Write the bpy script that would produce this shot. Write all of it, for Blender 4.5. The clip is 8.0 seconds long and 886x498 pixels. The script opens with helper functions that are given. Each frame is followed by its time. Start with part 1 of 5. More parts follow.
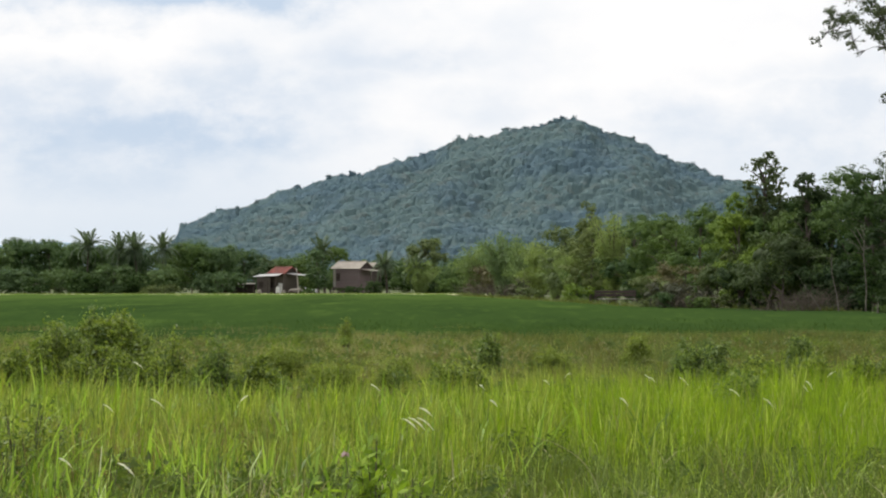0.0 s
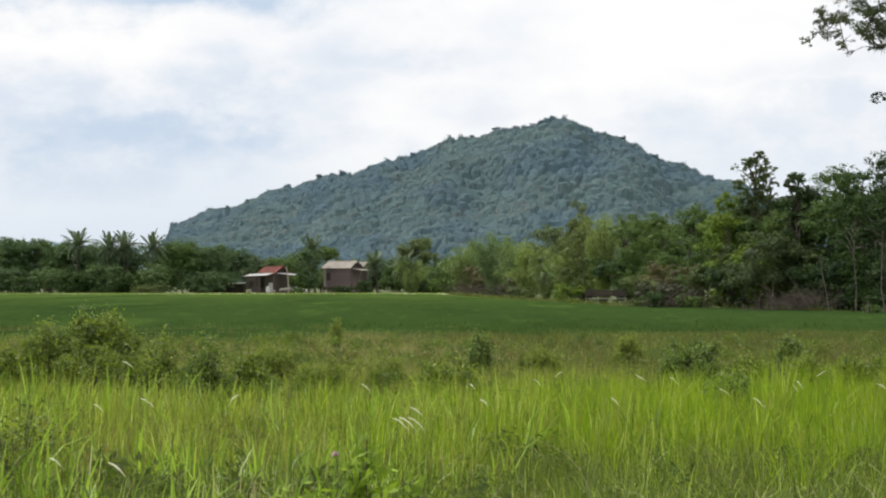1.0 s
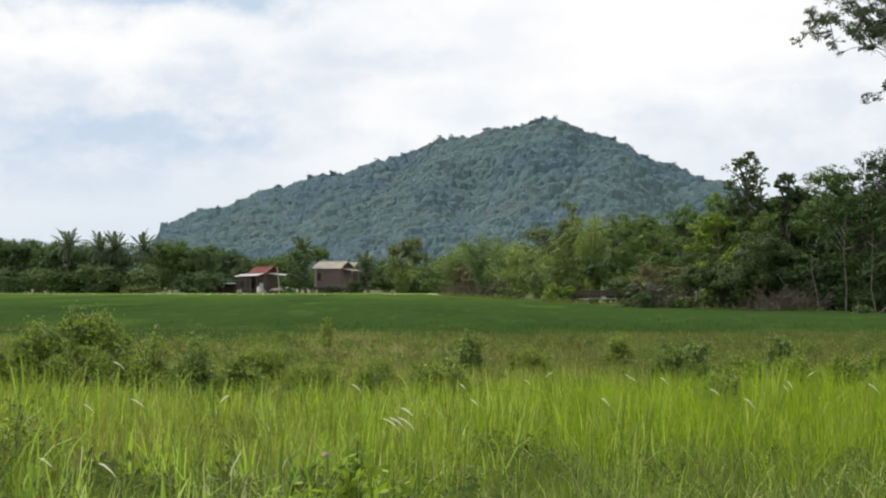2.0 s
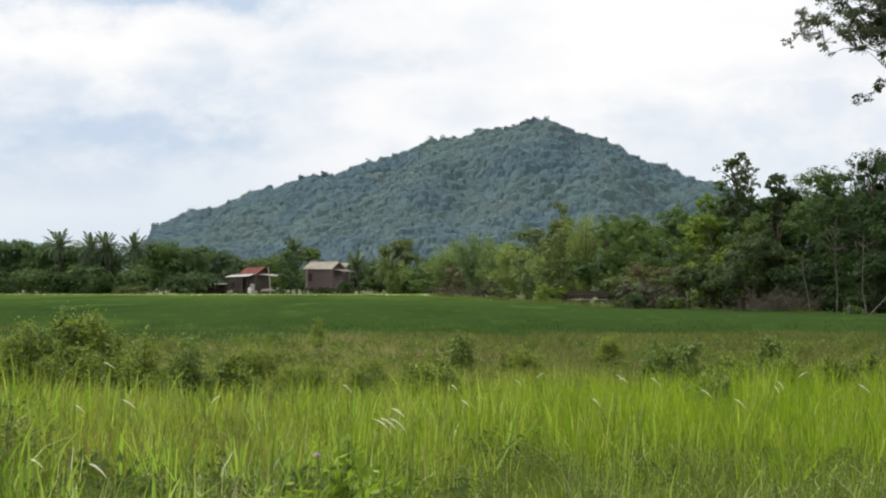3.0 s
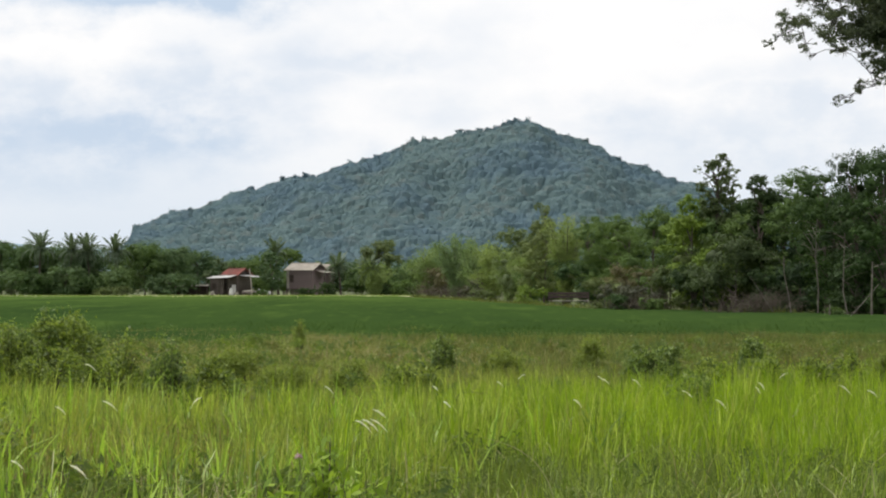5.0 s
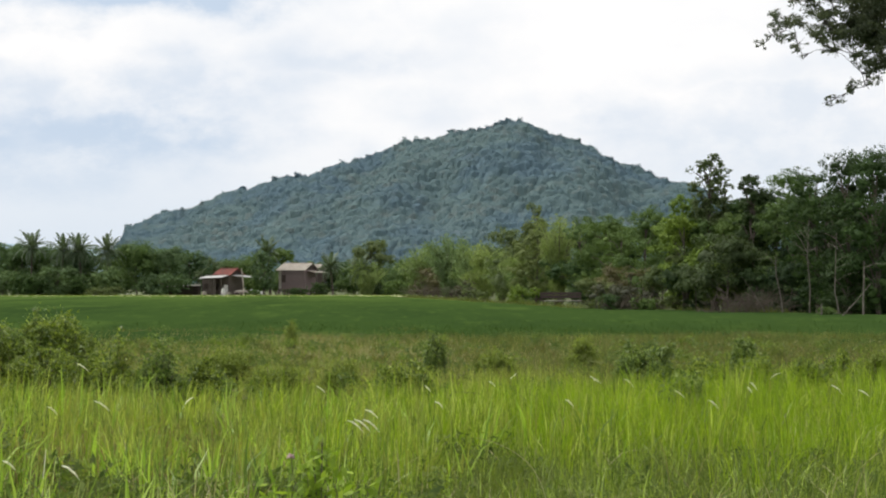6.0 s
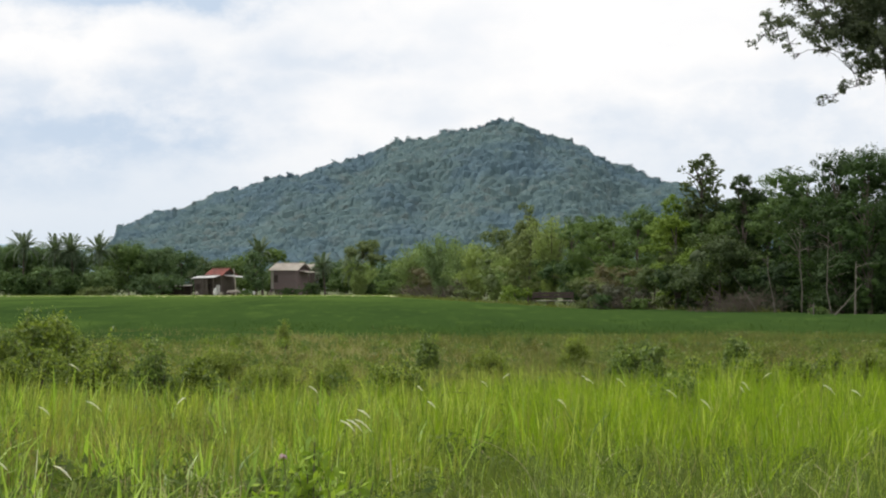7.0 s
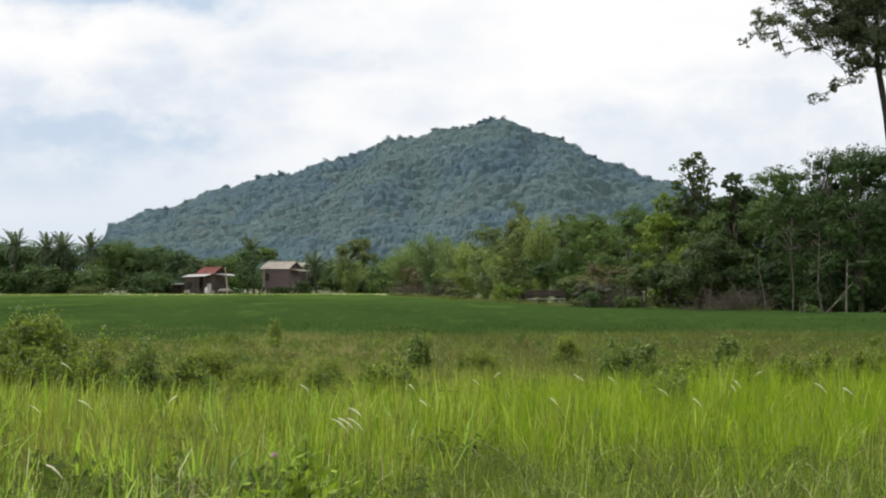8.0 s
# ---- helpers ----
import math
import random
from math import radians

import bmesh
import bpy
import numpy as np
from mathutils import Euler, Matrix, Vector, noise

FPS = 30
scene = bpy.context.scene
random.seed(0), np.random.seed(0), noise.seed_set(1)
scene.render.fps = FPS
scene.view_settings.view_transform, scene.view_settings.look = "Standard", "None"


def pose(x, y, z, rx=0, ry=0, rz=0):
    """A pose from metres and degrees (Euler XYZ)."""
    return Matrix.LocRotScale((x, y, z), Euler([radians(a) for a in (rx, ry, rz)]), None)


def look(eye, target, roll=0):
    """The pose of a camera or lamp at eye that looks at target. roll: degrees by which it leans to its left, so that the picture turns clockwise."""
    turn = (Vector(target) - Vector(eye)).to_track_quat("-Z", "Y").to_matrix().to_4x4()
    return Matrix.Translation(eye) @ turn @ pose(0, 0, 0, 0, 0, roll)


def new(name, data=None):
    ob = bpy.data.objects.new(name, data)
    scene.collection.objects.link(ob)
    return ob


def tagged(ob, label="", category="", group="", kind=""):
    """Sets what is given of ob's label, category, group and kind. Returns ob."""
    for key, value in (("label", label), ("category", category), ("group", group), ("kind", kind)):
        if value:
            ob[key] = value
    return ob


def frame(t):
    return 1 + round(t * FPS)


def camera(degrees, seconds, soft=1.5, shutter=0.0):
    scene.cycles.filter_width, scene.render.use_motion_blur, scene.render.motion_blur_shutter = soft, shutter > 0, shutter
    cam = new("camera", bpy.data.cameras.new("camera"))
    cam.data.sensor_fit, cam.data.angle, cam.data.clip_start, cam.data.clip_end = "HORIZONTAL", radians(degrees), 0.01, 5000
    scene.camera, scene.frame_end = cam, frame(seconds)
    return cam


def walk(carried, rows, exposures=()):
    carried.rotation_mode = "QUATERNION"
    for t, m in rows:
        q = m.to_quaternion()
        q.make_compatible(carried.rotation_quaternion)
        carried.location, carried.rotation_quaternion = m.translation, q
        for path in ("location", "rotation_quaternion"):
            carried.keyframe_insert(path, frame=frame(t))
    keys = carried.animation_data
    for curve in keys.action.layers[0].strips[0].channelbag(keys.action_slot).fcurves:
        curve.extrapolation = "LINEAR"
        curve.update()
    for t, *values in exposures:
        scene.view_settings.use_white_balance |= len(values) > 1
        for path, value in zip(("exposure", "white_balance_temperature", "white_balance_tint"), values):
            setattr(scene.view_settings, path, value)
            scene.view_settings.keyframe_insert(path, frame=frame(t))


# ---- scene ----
cam = camera(24.0, 8.0, soft=2.15)
walk(cam, [
    (0.0, pose(0, 0, 1.8, 90.963, 0.048, 0.0)),
    (0.5, pose(0, 0, 1.8, 90.952, 0.036, -0.1347)),
    (1.0, pose(0, 0, 1.8, 90.951, 0.033, -0.2641)),
    (1.5, pose(0, 0, 1.8, 90.953, 0.028, -0.3958)),
    (3.0, pose(0, 0, 1.8, 90.977, 0.012, -0.7642)),
    (3.5, pose(0, 0, 1.8, 90.987, 0.000, -0.8882)),
    (4.0, pose(0, 0, 1.8, 91.004, 0.000, -1.0255)),
    (4.5, pose(0, 0, 1.8, 91.008, 0.033, -1.1566)),
    (6.0, pose(0, 0, 1.8, 91.008, 0.041, -1.4906)),
    (6.5, pose(0, 0, 1.8, 91.010, 0.085, -1.6036)),
    (7.0, pose(0, 0, 1.8, 91.006, 0.078, -1.7034)),
    (7.5, pose(0, 0, 1.8, 90.970, 0.118, -1.8217)),
    (8.0, pose(0, 0, 1.8, 90.962, 0.105, -1.9373)),
])

# ---- sky and sun ----
SUN_UP, SUN_ROUND = 58.0, -62.0       # degrees above the horizon, and from straight ahead towards the right
sun = new("sun", bpy.data.lights.new("sun", "SUN"))
sun.data.energy, sun.data.angle, sun.data.color = 3.3, radians(4), (1.0, 0.97, 0.9)
sun.matrix_world = look((200 * math.sin(radians(SUN_ROUND)), 200 * math.cos(radians(SUN_ROUND)), 200 * math.tan(radians(SUN_UP))), (0, 0, 0))


class Nodes:
    """Short hand for node trees."""

    def __init__(self, tree):
        self.tree = tree
        tree.nodes.clear()

    def add(self, kind, **inputs):
        node = self.tree.nodes.new(kind)
        for key, value in inputs.items():
            if key in node.bl_rna.properties:
                setattr(node, key, value)
            else:
                self.put(node.inputs[key.replace("_", " ")], value)
        return node

    def put(self, socket, value):
        if hasattr(value, "is_output"):
            self.tree.links.new(value, socket)
        else:
            socket.default_value = value

    def math(self, what, a, b=0.0, c=0.0):
        node = self.tree.nodes.new("ShaderNodeMath")
        node.operation = what
        for socket, value in zip(node.inputs, (a, b, c)):
            self.put(socket, value)
        return node.outputs[0]

    def mix(self, factor, a, b, blend="MIX"):
        node = self.tree.nodes.new("ShaderNodeMix")
        node.data_type, node.blend_type = "RGBA", blend
        self.put(node.inputs[0], factor)
        self.put(node.inputs[6], a if hasattr(a, "is_output") else (*a, 1))
        self.put(node.inputs[7], b if hasattr(b, "is_output") else (*b, 1))
        return node.outputs[2]

    def noise(self, vector, scale, detail=3.0, rough=0.55):
        node = self.add("ShaderNodeTexNoise", Scale=scale, Detail=detail, Roughness=rough)
        self.put(node.inputs["Vector"], vector)
        return node.outputs["Fac"]

    def span(self, value, low, high, to_low=0.0, to_high=1.0):
        node = self.tree.nodes.new("ShaderNodeMapRange")
        node.interpolation_type = "SMOOTHSTEP"
        for socket, v in zip(node.inputs, (value, low, high, to_low, to_high)):
            self.put(socket, v)
        return node.outputs[0]


def make_sky():
    world = bpy.data.worlds.new("sky")
    scene.world = world
    world.use_nodes = True
    n = Nodes(world.node_tree)
    way = n.add("ShaderNodeTexCoord").outputs["Generated"]
    axes = n.add("ShaderNodeSeparateXYZ")
    n.put(axes.inputs[0], way)
    x, y, z = axes.outputs
    clear = n.add("ShaderNodeTexSky", sky_type="NISHITA", sun_disc=False, sun_elevation=radians(SUN_UP), sun_rotation=radians(SUN_ROUND))
    clear = n.mix(1.0, clear.outputs[0], (0.1, 0.1, 0.1), "MULTIPLY")
    side = n.math("ARCTAN2", x, y)
    flat = n.add("ShaderNodeCombineXYZ")
    for socket, value in zip(flat.inputs, (n.math("MULTIPLY", side, 9.0), 3.0, n.math("MULTIPLY", z, 15.0))):
        n.put(socket, value)
    flat = flat.outputs[0]
    rag = n.math("MULTIPLY", n.math("SUBTRACT", n.noise(flat, 2.6, 6.0), 0.5), 2.7)
    rag2 = n.math("MULTIPLY", n.math("SUBTRACT", n.noise(flat, 1.6, 5.0), 0.5), 2.4)

    lumps = n.span(n.noise(flat, 3.4, 5.0, 0.6), 0.3, 0.62, 0.35, 1.0)

    def bank(at, up, wide, tall):
        """A grey bank of cloud with a ragged, soft edge."""
        u = n.math("ADD", n.math("DIVIDE", n.math("SUBTRACT", side, at), wide), rag2)
        v = n.math("ADD", n.math("DIVIDE", n.math("SUBTRACT", z, up), tall), rag)
        r = n.math("SQRT", n.math("ADD", n.math("MULTIPLY", u, u), n.math("MULTIPLY", v, v)))
        return n.math("MULTIPLY", n.span(r, 1.5, 0.25), lumps)

    white = n.mix(n.span(n.noise(flat, 0.9, 6.0), 0.4, 0.66), (1.02, 1.01, 1.005), (0.88, 0.91, 0.955))
    grey = n.math("MINIMUM", n.math("MULTIPLY", bank(-0.13, 0.146, 0.12, 0.019), 1.35), 1.0)
    for at, up, wide, tall, much in ((-0.15, 0.069, 0.11, 0.018, 1.0), (-0.12, 0.09, 0.08, 0.016, 0.6), (-0.17, 0.05, 0.07, 0.011, 0.7), (-0.2, 0.085, 0.06, 0.022, 0.6), (-0.075, 0.066, 0.03, 0.01, 0.6),
                                     (-0.03, 0.107, 0.055, 0.01, 0.45), (0.19, 0.07, 0.11, 0.024, 0.5), (0.05, 0.085, 0.07, 0.008, 0.25), (0.19, 0.1, 0.06, 0.008, 0.3)):
        grey = n.math("MAXIMUM", grey, n.math("MULTIPLY", bank(at, up, wide, tall), much))
    cloud = n.mix(grey, white, (0.58, 0.69, 0.835))
    haze = n.span(z, 0.09, 0.01)
    cloud = n.mix(n.math("MULTIPLY", haze, 0.85), cloud, (0.71, 0.79, 0.88))
    cover = n.span(n.noise(way, 1.7, 4.0), 0.25, 0.45, 0.93, 1.0)
    sky = n.mix(cover, clear, cloud)
    # a layer of thin cloud is brighter overhead than at the horizon
    up = n.math("MULTIPLY_ADD", n.math("MAXIMUM", n.math("SUBTRACT", z, 0.12), 0.0), 0.35, 1.0)
    back = n.add("ShaderNodeBackground", Color=sky, Strength=up)
    out = n.add("ShaderNodeOutputWorld")
    n.put(out.inputs[0], back.outputs[0])


make_sky()


# ---- materials ----
def material(name):
    m = bpy.data.materials.new(name)
    m.use_nodes = True
    return m, Nodes(m.node_tree)


def leaf_material(name, dark, light, patch, scale=0.5, through_light=0.25, rough=0.65, gloss=0.14, uneven=1.0, plants=0.0):
    """Leaves: each a shade of its own, with patches of another green, and light coming through."""
    m, n = material(name)
    one = n.add("ShaderNodeNewGeometry").outputs["Random Per Island"]
    place = n.add("ShaderNodeTexCoord").outputs["Object"]
    colour = n.mix(n.math("POWER", one, uneven), dark, light)
    colour = n.mix(n.span(n.noise(place, scale), 0.42, 0.66), colour, patch)
    plant = n.add("ShaderNodeObjectInfo").outputs["Random"]
    tone = n.mix(plant, (1 - 0.3 * plants, 1 - 0.22 * plants, 1.0), (1 + 0.3 * plants, 1 + 0.22 * plants, 1.0))
    colour = n.mix(1.0, colour, tone, "MULTIPLY")
    shade = n.add("ShaderNodeBsdfPrincipled", Base_Color=colour, Roughness=rough, Specular_IOR_Level=gloss)
    glow = n.add("ShaderNodeBsdfTranslucent")
    n.put(glow.inputs[0], n.mix(1.0, colour, (1.15, 1.2, 0.55), "MULTIPLY"))
    both = n.add("ShaderNodeMixShader", Fac=through_light)
    n.put(both.inputs[1], shade.outputs[0])
    n.put(both.inputs[2], glow.outputs[0])
    n.put(n.add("ShaderNodeOutputMaterial").inputs[0], both.outputs[0])
    return m


def forest_material(name, dark, light, warm, haze_blue):
    """Leaves of a distant mixed forest, air haze mixed into the colours: every crown a tone of its own, some warmer,
    some hazier blue.
    """
    m, n = material(name)
    place = n.add("ShaderNodeTexCoord").outputs["Object"]
    crown = n.add("ShaderNodeTexVoronoi", Scale=0.13)
    n.put(crown.inputs["Vector"], place)
    tones = n.add("ShaderNodeSeparateXYZ")
    n.put(tones.inputs[0], crown.outputs["Color"])
    a, b, c = tones.outputs
    one = n.add("ShaderNodeNewGeometry").outputs["Random Per Island"]
    colour = n.mix(n.math("MULTIPLY_ADD", one, 0.35, n.math("MULTIPLY", a, 0.65)), dark, light)
    colour = n.mix(n.math("MULTIPLY", n.span(b, 0.7, 0.95), 0.55), colour, warm)
    colour = n.mix(n.math("MULTIPLY", n.span(n.noise(place, 0.014, 4.0), 0.44, 0.62), 0.85), colour, haze_blue)
    colour = n.mix(n.math("MULTIPLY", n.span(n.noise(place, 0.05, 3.0), 0.5, 0.64), 0.6), colour, dark)
    colour = n.mix(n.math("MULTIPLY", n.span(c, 0.9, 0.97), 0.6), colour, light)
    shade = n.add("ShaderNodeBsdfPrincipled", Base_Color=colour, Roughness=0.85, Specular_IOR_Level=0.15)
    glow = n.add("ShaderNodeBsdfTranslucent")
    n.put(glow.inputs[0], colour)
    both = n.add("ShaderNodeMixShader", Fac=0.25)
    n.put(both.inputs[1], shade.outputs[0])
    n.put(both.inputs[2], glow.outputs[0])
    n.put(n.add("ShaderNodeOutputMaterial").inputs[0], both.outputs[0])
    return m


def rice_material(name, young, light_green, dark):
    """A rice canopy that turns lighter towards the far bank, streaked along its rows."""
    m, n = material(name)
    place = n.add("ShaderNodeTexCoord").outputs["Object"]
    axes = n.add("ShaderNodeSeparateXYZ")
    n.put(axes.inputs[0], place)
    row = n.add("ShaderNodeMapping")
    n.put(row.inputs[0], place)
    row.inputs["Scale"].default_value = (1, 0.12, 1)
    row = row.outputs[0]
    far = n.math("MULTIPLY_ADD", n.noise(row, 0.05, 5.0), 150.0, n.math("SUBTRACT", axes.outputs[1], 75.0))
    colour = n.mix(n.span(far, 110.0, 330.0), young, light_green)
    colour = n.mix(n.math("MULTIPLY", n.span(n.noise(row, 0.11, 5.0, 0.65), 0.44, 0.64), 0.75), colour, dark)
    colour = n.mix(n.math("MULTIPLY", n.span(n.noise(row, 0.19, 4.0), 0.57, 0.68), 0.6), colour, light_green)
    small = n.noise(row, 1.6, 4.0, 0.7)
    colour = n.mix(n.math("MULTIPLY", n.span(small, 0.5, 0.72), 0.5), colour, light_green)
    shade = n.add("ShaderNodeBsdfPrincipled", Base_Color=colour, Roughness=0.95, Specular_IOR_Level=0.0)
    b = n.add("ShaderNodeBump", Strength=0.5, Distance=0.05, Height=small)
    n.put(shade.inputs["Normal"], b.outputs[0])
    n.put(n.add("ShaderNodeOutputMaterial").inputs[0], shade.outputs[0])
    return m


def surface(name, colours, scale, rough=0.8, bump=0.3, fine=None, stretch=(1, 1, 1), metal=0.0, gloss=0.25, deep=0.05):
    """A matt surface mottled between three colours at two scales, with a fine relief."""
    m, n = material(name)
    place = n.add("ShaderNodeMapping")
    n.put(place.inputs[0], n.add("ShaderNodeTexCoord").outputs["Object"])
    place.inputs["Scale"].default_value = stretch
    place = place.outputs[0]
    colour = n.mix(n.span(n.noise(place, scale, 4.0), 0.35, 0.65), colours[0], colours[1])
    small = n.noise(place, fine or scale * 9, 4.0, 0.65)
    colour = n.mix(n.span(small, 0.45, 0.75), colour, colours[2])
    shade = n.add("ShaderNodeBsdfPrincipled", Base_Color=colour, Roughness=rough, Metallic=metal, Specular_IOR_Level=gloss)
    b = n.add("ShaderNodeBump", Strength=bump, Distance=deep, Height=small)
    n.put(shade.inputs["Normal"], b.outputs[0])
    n.put(n.add("ShaderNodeOutputMaterial").inputs[0], shade.outputs[0])
    return m


LEAF = {
    "dark": leaf_material("dark_leaves", (0.022, 0.042, 0.016), (0.055, 0.09, 0.032), (0.034, 0.058, 0.022), plants=0.8),
    "deep": leaf_material("deep_green_leaves", (0.024, 0.05, 0.016), (0.065, 0.112, 0.03), (0.038, 0.072, 0.022), plants=0.8),
    "mid": leaf_material("green_leaves", (0.05, 0.09, 0.027), (0.105, 0.162, 0.05), (0.075, 0.124, 0.038), plants=0.8),
    "bright": leaf_material("bright_green_leaves", (0.1, 0.155, 0.024), (0.21, 0.29, 0.05), (0.135, 0.2, 0.036), plants=0.5),
    "pale": leaf_material("pale_green_leaves", (0.09, 0.125, 0.05), (0.165, 0.205, 0.082), (0.115, 0.15, 0.06), plants=0.8),
    "brown": leaf_material("half_dry_leaves", (0.075, 0.076, 0.044), (0.145, 0.142, 0.08), (0.108, 0.096, 0.062), plants=0.8),
    "olive": leaf_material("olive_leaves", (0.048, 0.072, 0.026), (0.108, 0.148, 0.052), (0.072, 0.092, 0.038), plants=0.8),
    "belt": leaf_material("far_tree_leaves", (0.054, 0.094, 0.04), (0.12, 0.18, 0.07), (0.074, 0.12, 0.052), plants=0.8),
    "bamboo": leaf_material("bamboo_leaves", (0.13, 0.19, 0.062), (0.26, 0.33, 0.125), (0.175, 0.24, 0.085), plants=0.8),
    "palm": leaf_material("palm_leaves", (0.07, 0.102, 0.062), (0.15, 0.2, 0.125), (0.1, 0.138, 0.084), rough=0.5, gloss=0.25),
    "bush": leaf_material("bush_leaves", (0.06, 0.1, 0.02), (0.32, 0.39, 0.08), (0.12, 0.17, 0.035), 2.0, 0.45, 0.5, 0.3, uneven=1.5),
    "bushd": leaf_material("dark_bush_leaves", (0.06, 0.105, 0.028), (0.28, 0.36, 0.105), (0.11, 0.16, 0.045), 2.0, 0.5, 0.5, 0.35, uneven=1.3),
    "bushy": leaf_material("yellow_bush_leaves", (0.125, 0.17, 0.038), (0.23, 0.28, 0.075), (0.16, 0.195, 0.055), 2.0, 0.45),
    "weed": leaf_material("meadow_weed_leaves", (0.08, 0.13, 0.03), (0.2, 0.26, 0.06), (0.12, 0.17, 0.04), 2.0, 0.45),
    "weedd": leaf_material("dark_meadow_weed_leaves", (0.06, 0.1, 0.028), (0.16, 0.215, 0.07), (0.1, 0.135, 0.045), 2.0, 0.45),
    "weedy": leaf_material("olive_meadow_weed_leaves", (0.1, 0.125, 0.036), (0.19, 0.22, 0.07), (0.16, 0.15, 0.06), 2.0, 0.4),
    "great": leaf_material("great_tree_leaves", (0.055, 0.07, 0.046), (0.14, 0.165, 0.1), (0.08, 0.1, 0.06), 0.8, 0.35),
}
GRASS = leaf_material("tall_grass_blades", (0.085, 0.132, 0.02), (0.52, 0.6, 0.16), (0.26, 0.28, 0.065), 2.0, 0.5, 0.55, 0.2, uneven=1.5)
# two darker grass copies: shade among the tufts is put into their colour
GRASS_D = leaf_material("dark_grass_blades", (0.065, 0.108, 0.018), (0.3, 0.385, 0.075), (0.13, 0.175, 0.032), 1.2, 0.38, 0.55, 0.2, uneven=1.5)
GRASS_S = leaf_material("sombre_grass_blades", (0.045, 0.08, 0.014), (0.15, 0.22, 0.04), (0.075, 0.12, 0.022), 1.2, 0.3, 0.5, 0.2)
# paler grass copy: highlights on single blades are put into the colour
GRASS_P = leaf_material("pale_grass_blades", (0.24, 0.36, 0.07), (0.58, 0.7, 0.24), (0.38, 0.48, 0.12), 1.2, 0.45, 0.4, 0.35)
COARSE = leaf_material("coarse_grass_blades", (0.07, 0.13, 0.018), (0.34, 0.45, 0.1), (0.11, 0.19, 0.03), 1.5, 0.4, 0.45, 0.35, uneven=1.4)
YOUNG = leaf_material("young_grass_blades", (0.15, 0.26, 0.03), (0.44, 0.58, 0.12), (0.24, 0.37, 0.05), 1.5, 0.45, 0.45, 0.3, uneven=1.2)
UNDER = leaf_material("undergrowth_blades", (0.05, 0.075, 0.02), (0.18, 0.22, 0.065), (0.12, 0.13, 0.045), 1.2, 0.4)
GRASS_R = leaf_material("bright_grass_blades", (0.098, 0.182, 0.012), (0.39, 0.51, 0.042), (0.2, 0.305, 0.021), 1.6, 0.45, 0.6, 0.15, uneven=1.2)
GRASS_B = leaf_material("mixed_grass_blades", (0.14, 0.185, 0.052), (0.28, 0.32, 0.105), (0.25, 0.205, 0.11), 0.22, 0.4)
GRASS_O = leaf_material("olive_grass_blades", (0.085, 0.108, 0.035), (0.175, 0.195, 0.07), (0.165, 0.13, 0.07), 0.3, 0.4)
STRAW = leaf_material("dry_grass_blades", (0.2, 0.175, 0.085), (0.5, 0.47, 0.3), (0.3, 0.27, 0.14), 1.0, 0.3)
RUSTY = leaf_material("rusty_stalks", (0.13, 0.08, 0.04), (0.3, 0.2, 0.12), (0.2, 0.13, 0.07), 1.0, 0.3)
RICE = leaf_material("rice_blades", (0.038, 0.072, 0.017), (0.054, 0.094, 0.023), (0.045, 0.081, 0.019), 0.06, 0.3, 0.9, 0.0)
BUND = leaf_material("field_edge_grass", (0.12, 0.18, 0.045), (0.26, 0.32, 0.1), (0.16, 0.23, 0.055), 0.1, 0.3)
BLOSSOM = leaf_material("pale_flowers", (0.36, 0.38, 0.18), (0.62, 0.6, 0.4), (0.42, 0.42, 0.22), 2.0, 0.3)
PLUME = leaf_material("silky_seed_heads", (0.68, 0.66, 0.6), (0.84, 0.83, 0.8), (0.74, 0.72, 0.66), 8.0, 0.4, 0.6, 0.3)
PETAL = leaf_material("pink_petals", (0.32, 0.18, 0.22), (0.64, 0.54, 0.56), (0.42, 0.26, 0.31), 20.0, 0.3)
WEED_D = leaf_material("dark_weed_leaves", (0.055, 0.09, 0.024), (0.2, 0.25, 0.07), (0.1, 0.135, 0.038), 4.0, 0.45, 0.7, 0.1, uneven=1.6)
WEED = leaf_material("weed_leaves", (0.1, 0.18, 0.02), (0.38, 0.5, 0.07), (0.17, 0.26, 0.032), 4.0, 0.45, 0.6, 0.15)
BARK = surface("bark", ((0.1, 0.08, 0.065), (0.065, 0.052, 0.042), (0.14, 0.125, 0.105)), 2.0, 0.9, 0.6)
DARK_BARK = surface("dark_bark", ((0.045, 0.038, 0.034), (0.03, 0.025, 0.022), (0.065, 0.058, 0.052)), 2.0, 0.9, 0.6)
PALE_BARK = surface("pale_bark", ((0.15, 0.135, 0.11), (0.1, 0.088, 0.07), (0.21, 0.19, 0.165)), 2.0, 0.9, 0.5)
TWIG = surface("twigs", ((0.1, 0.082, 0.064), (0.07, 0.057, 0.042), (0.145, 0.122, 0.096)), 6.0, 0.9, 0.3)
SOIL = surface("meadow_ground", ((0.06, 0.085, 0.024), (0.08, 0.095, 0.032), (0.075, 0.065, 0.034)), 0.08, 0.95, 0.4, 1.7)
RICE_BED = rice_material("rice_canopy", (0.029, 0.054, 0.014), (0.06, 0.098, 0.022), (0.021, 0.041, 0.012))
# distance haze is put into the hill's blue-grey soil and leaf colours
HILL_SOIL = surface("hazed_hill_ground", ((0.068, 0.112, 0.11), (0.078, 0.124, 0.12), (0.072, 0.116, 0.114)), 0.01, 0.95, 0.3)
HILL_LEAF = forest_material("hazed_hill_leaves", (0.104, 0.164, 0.179), (0.145, 0.209, 0.207), (0.157, 0.186, 0.178), (0.105, 0.167, 0.207))
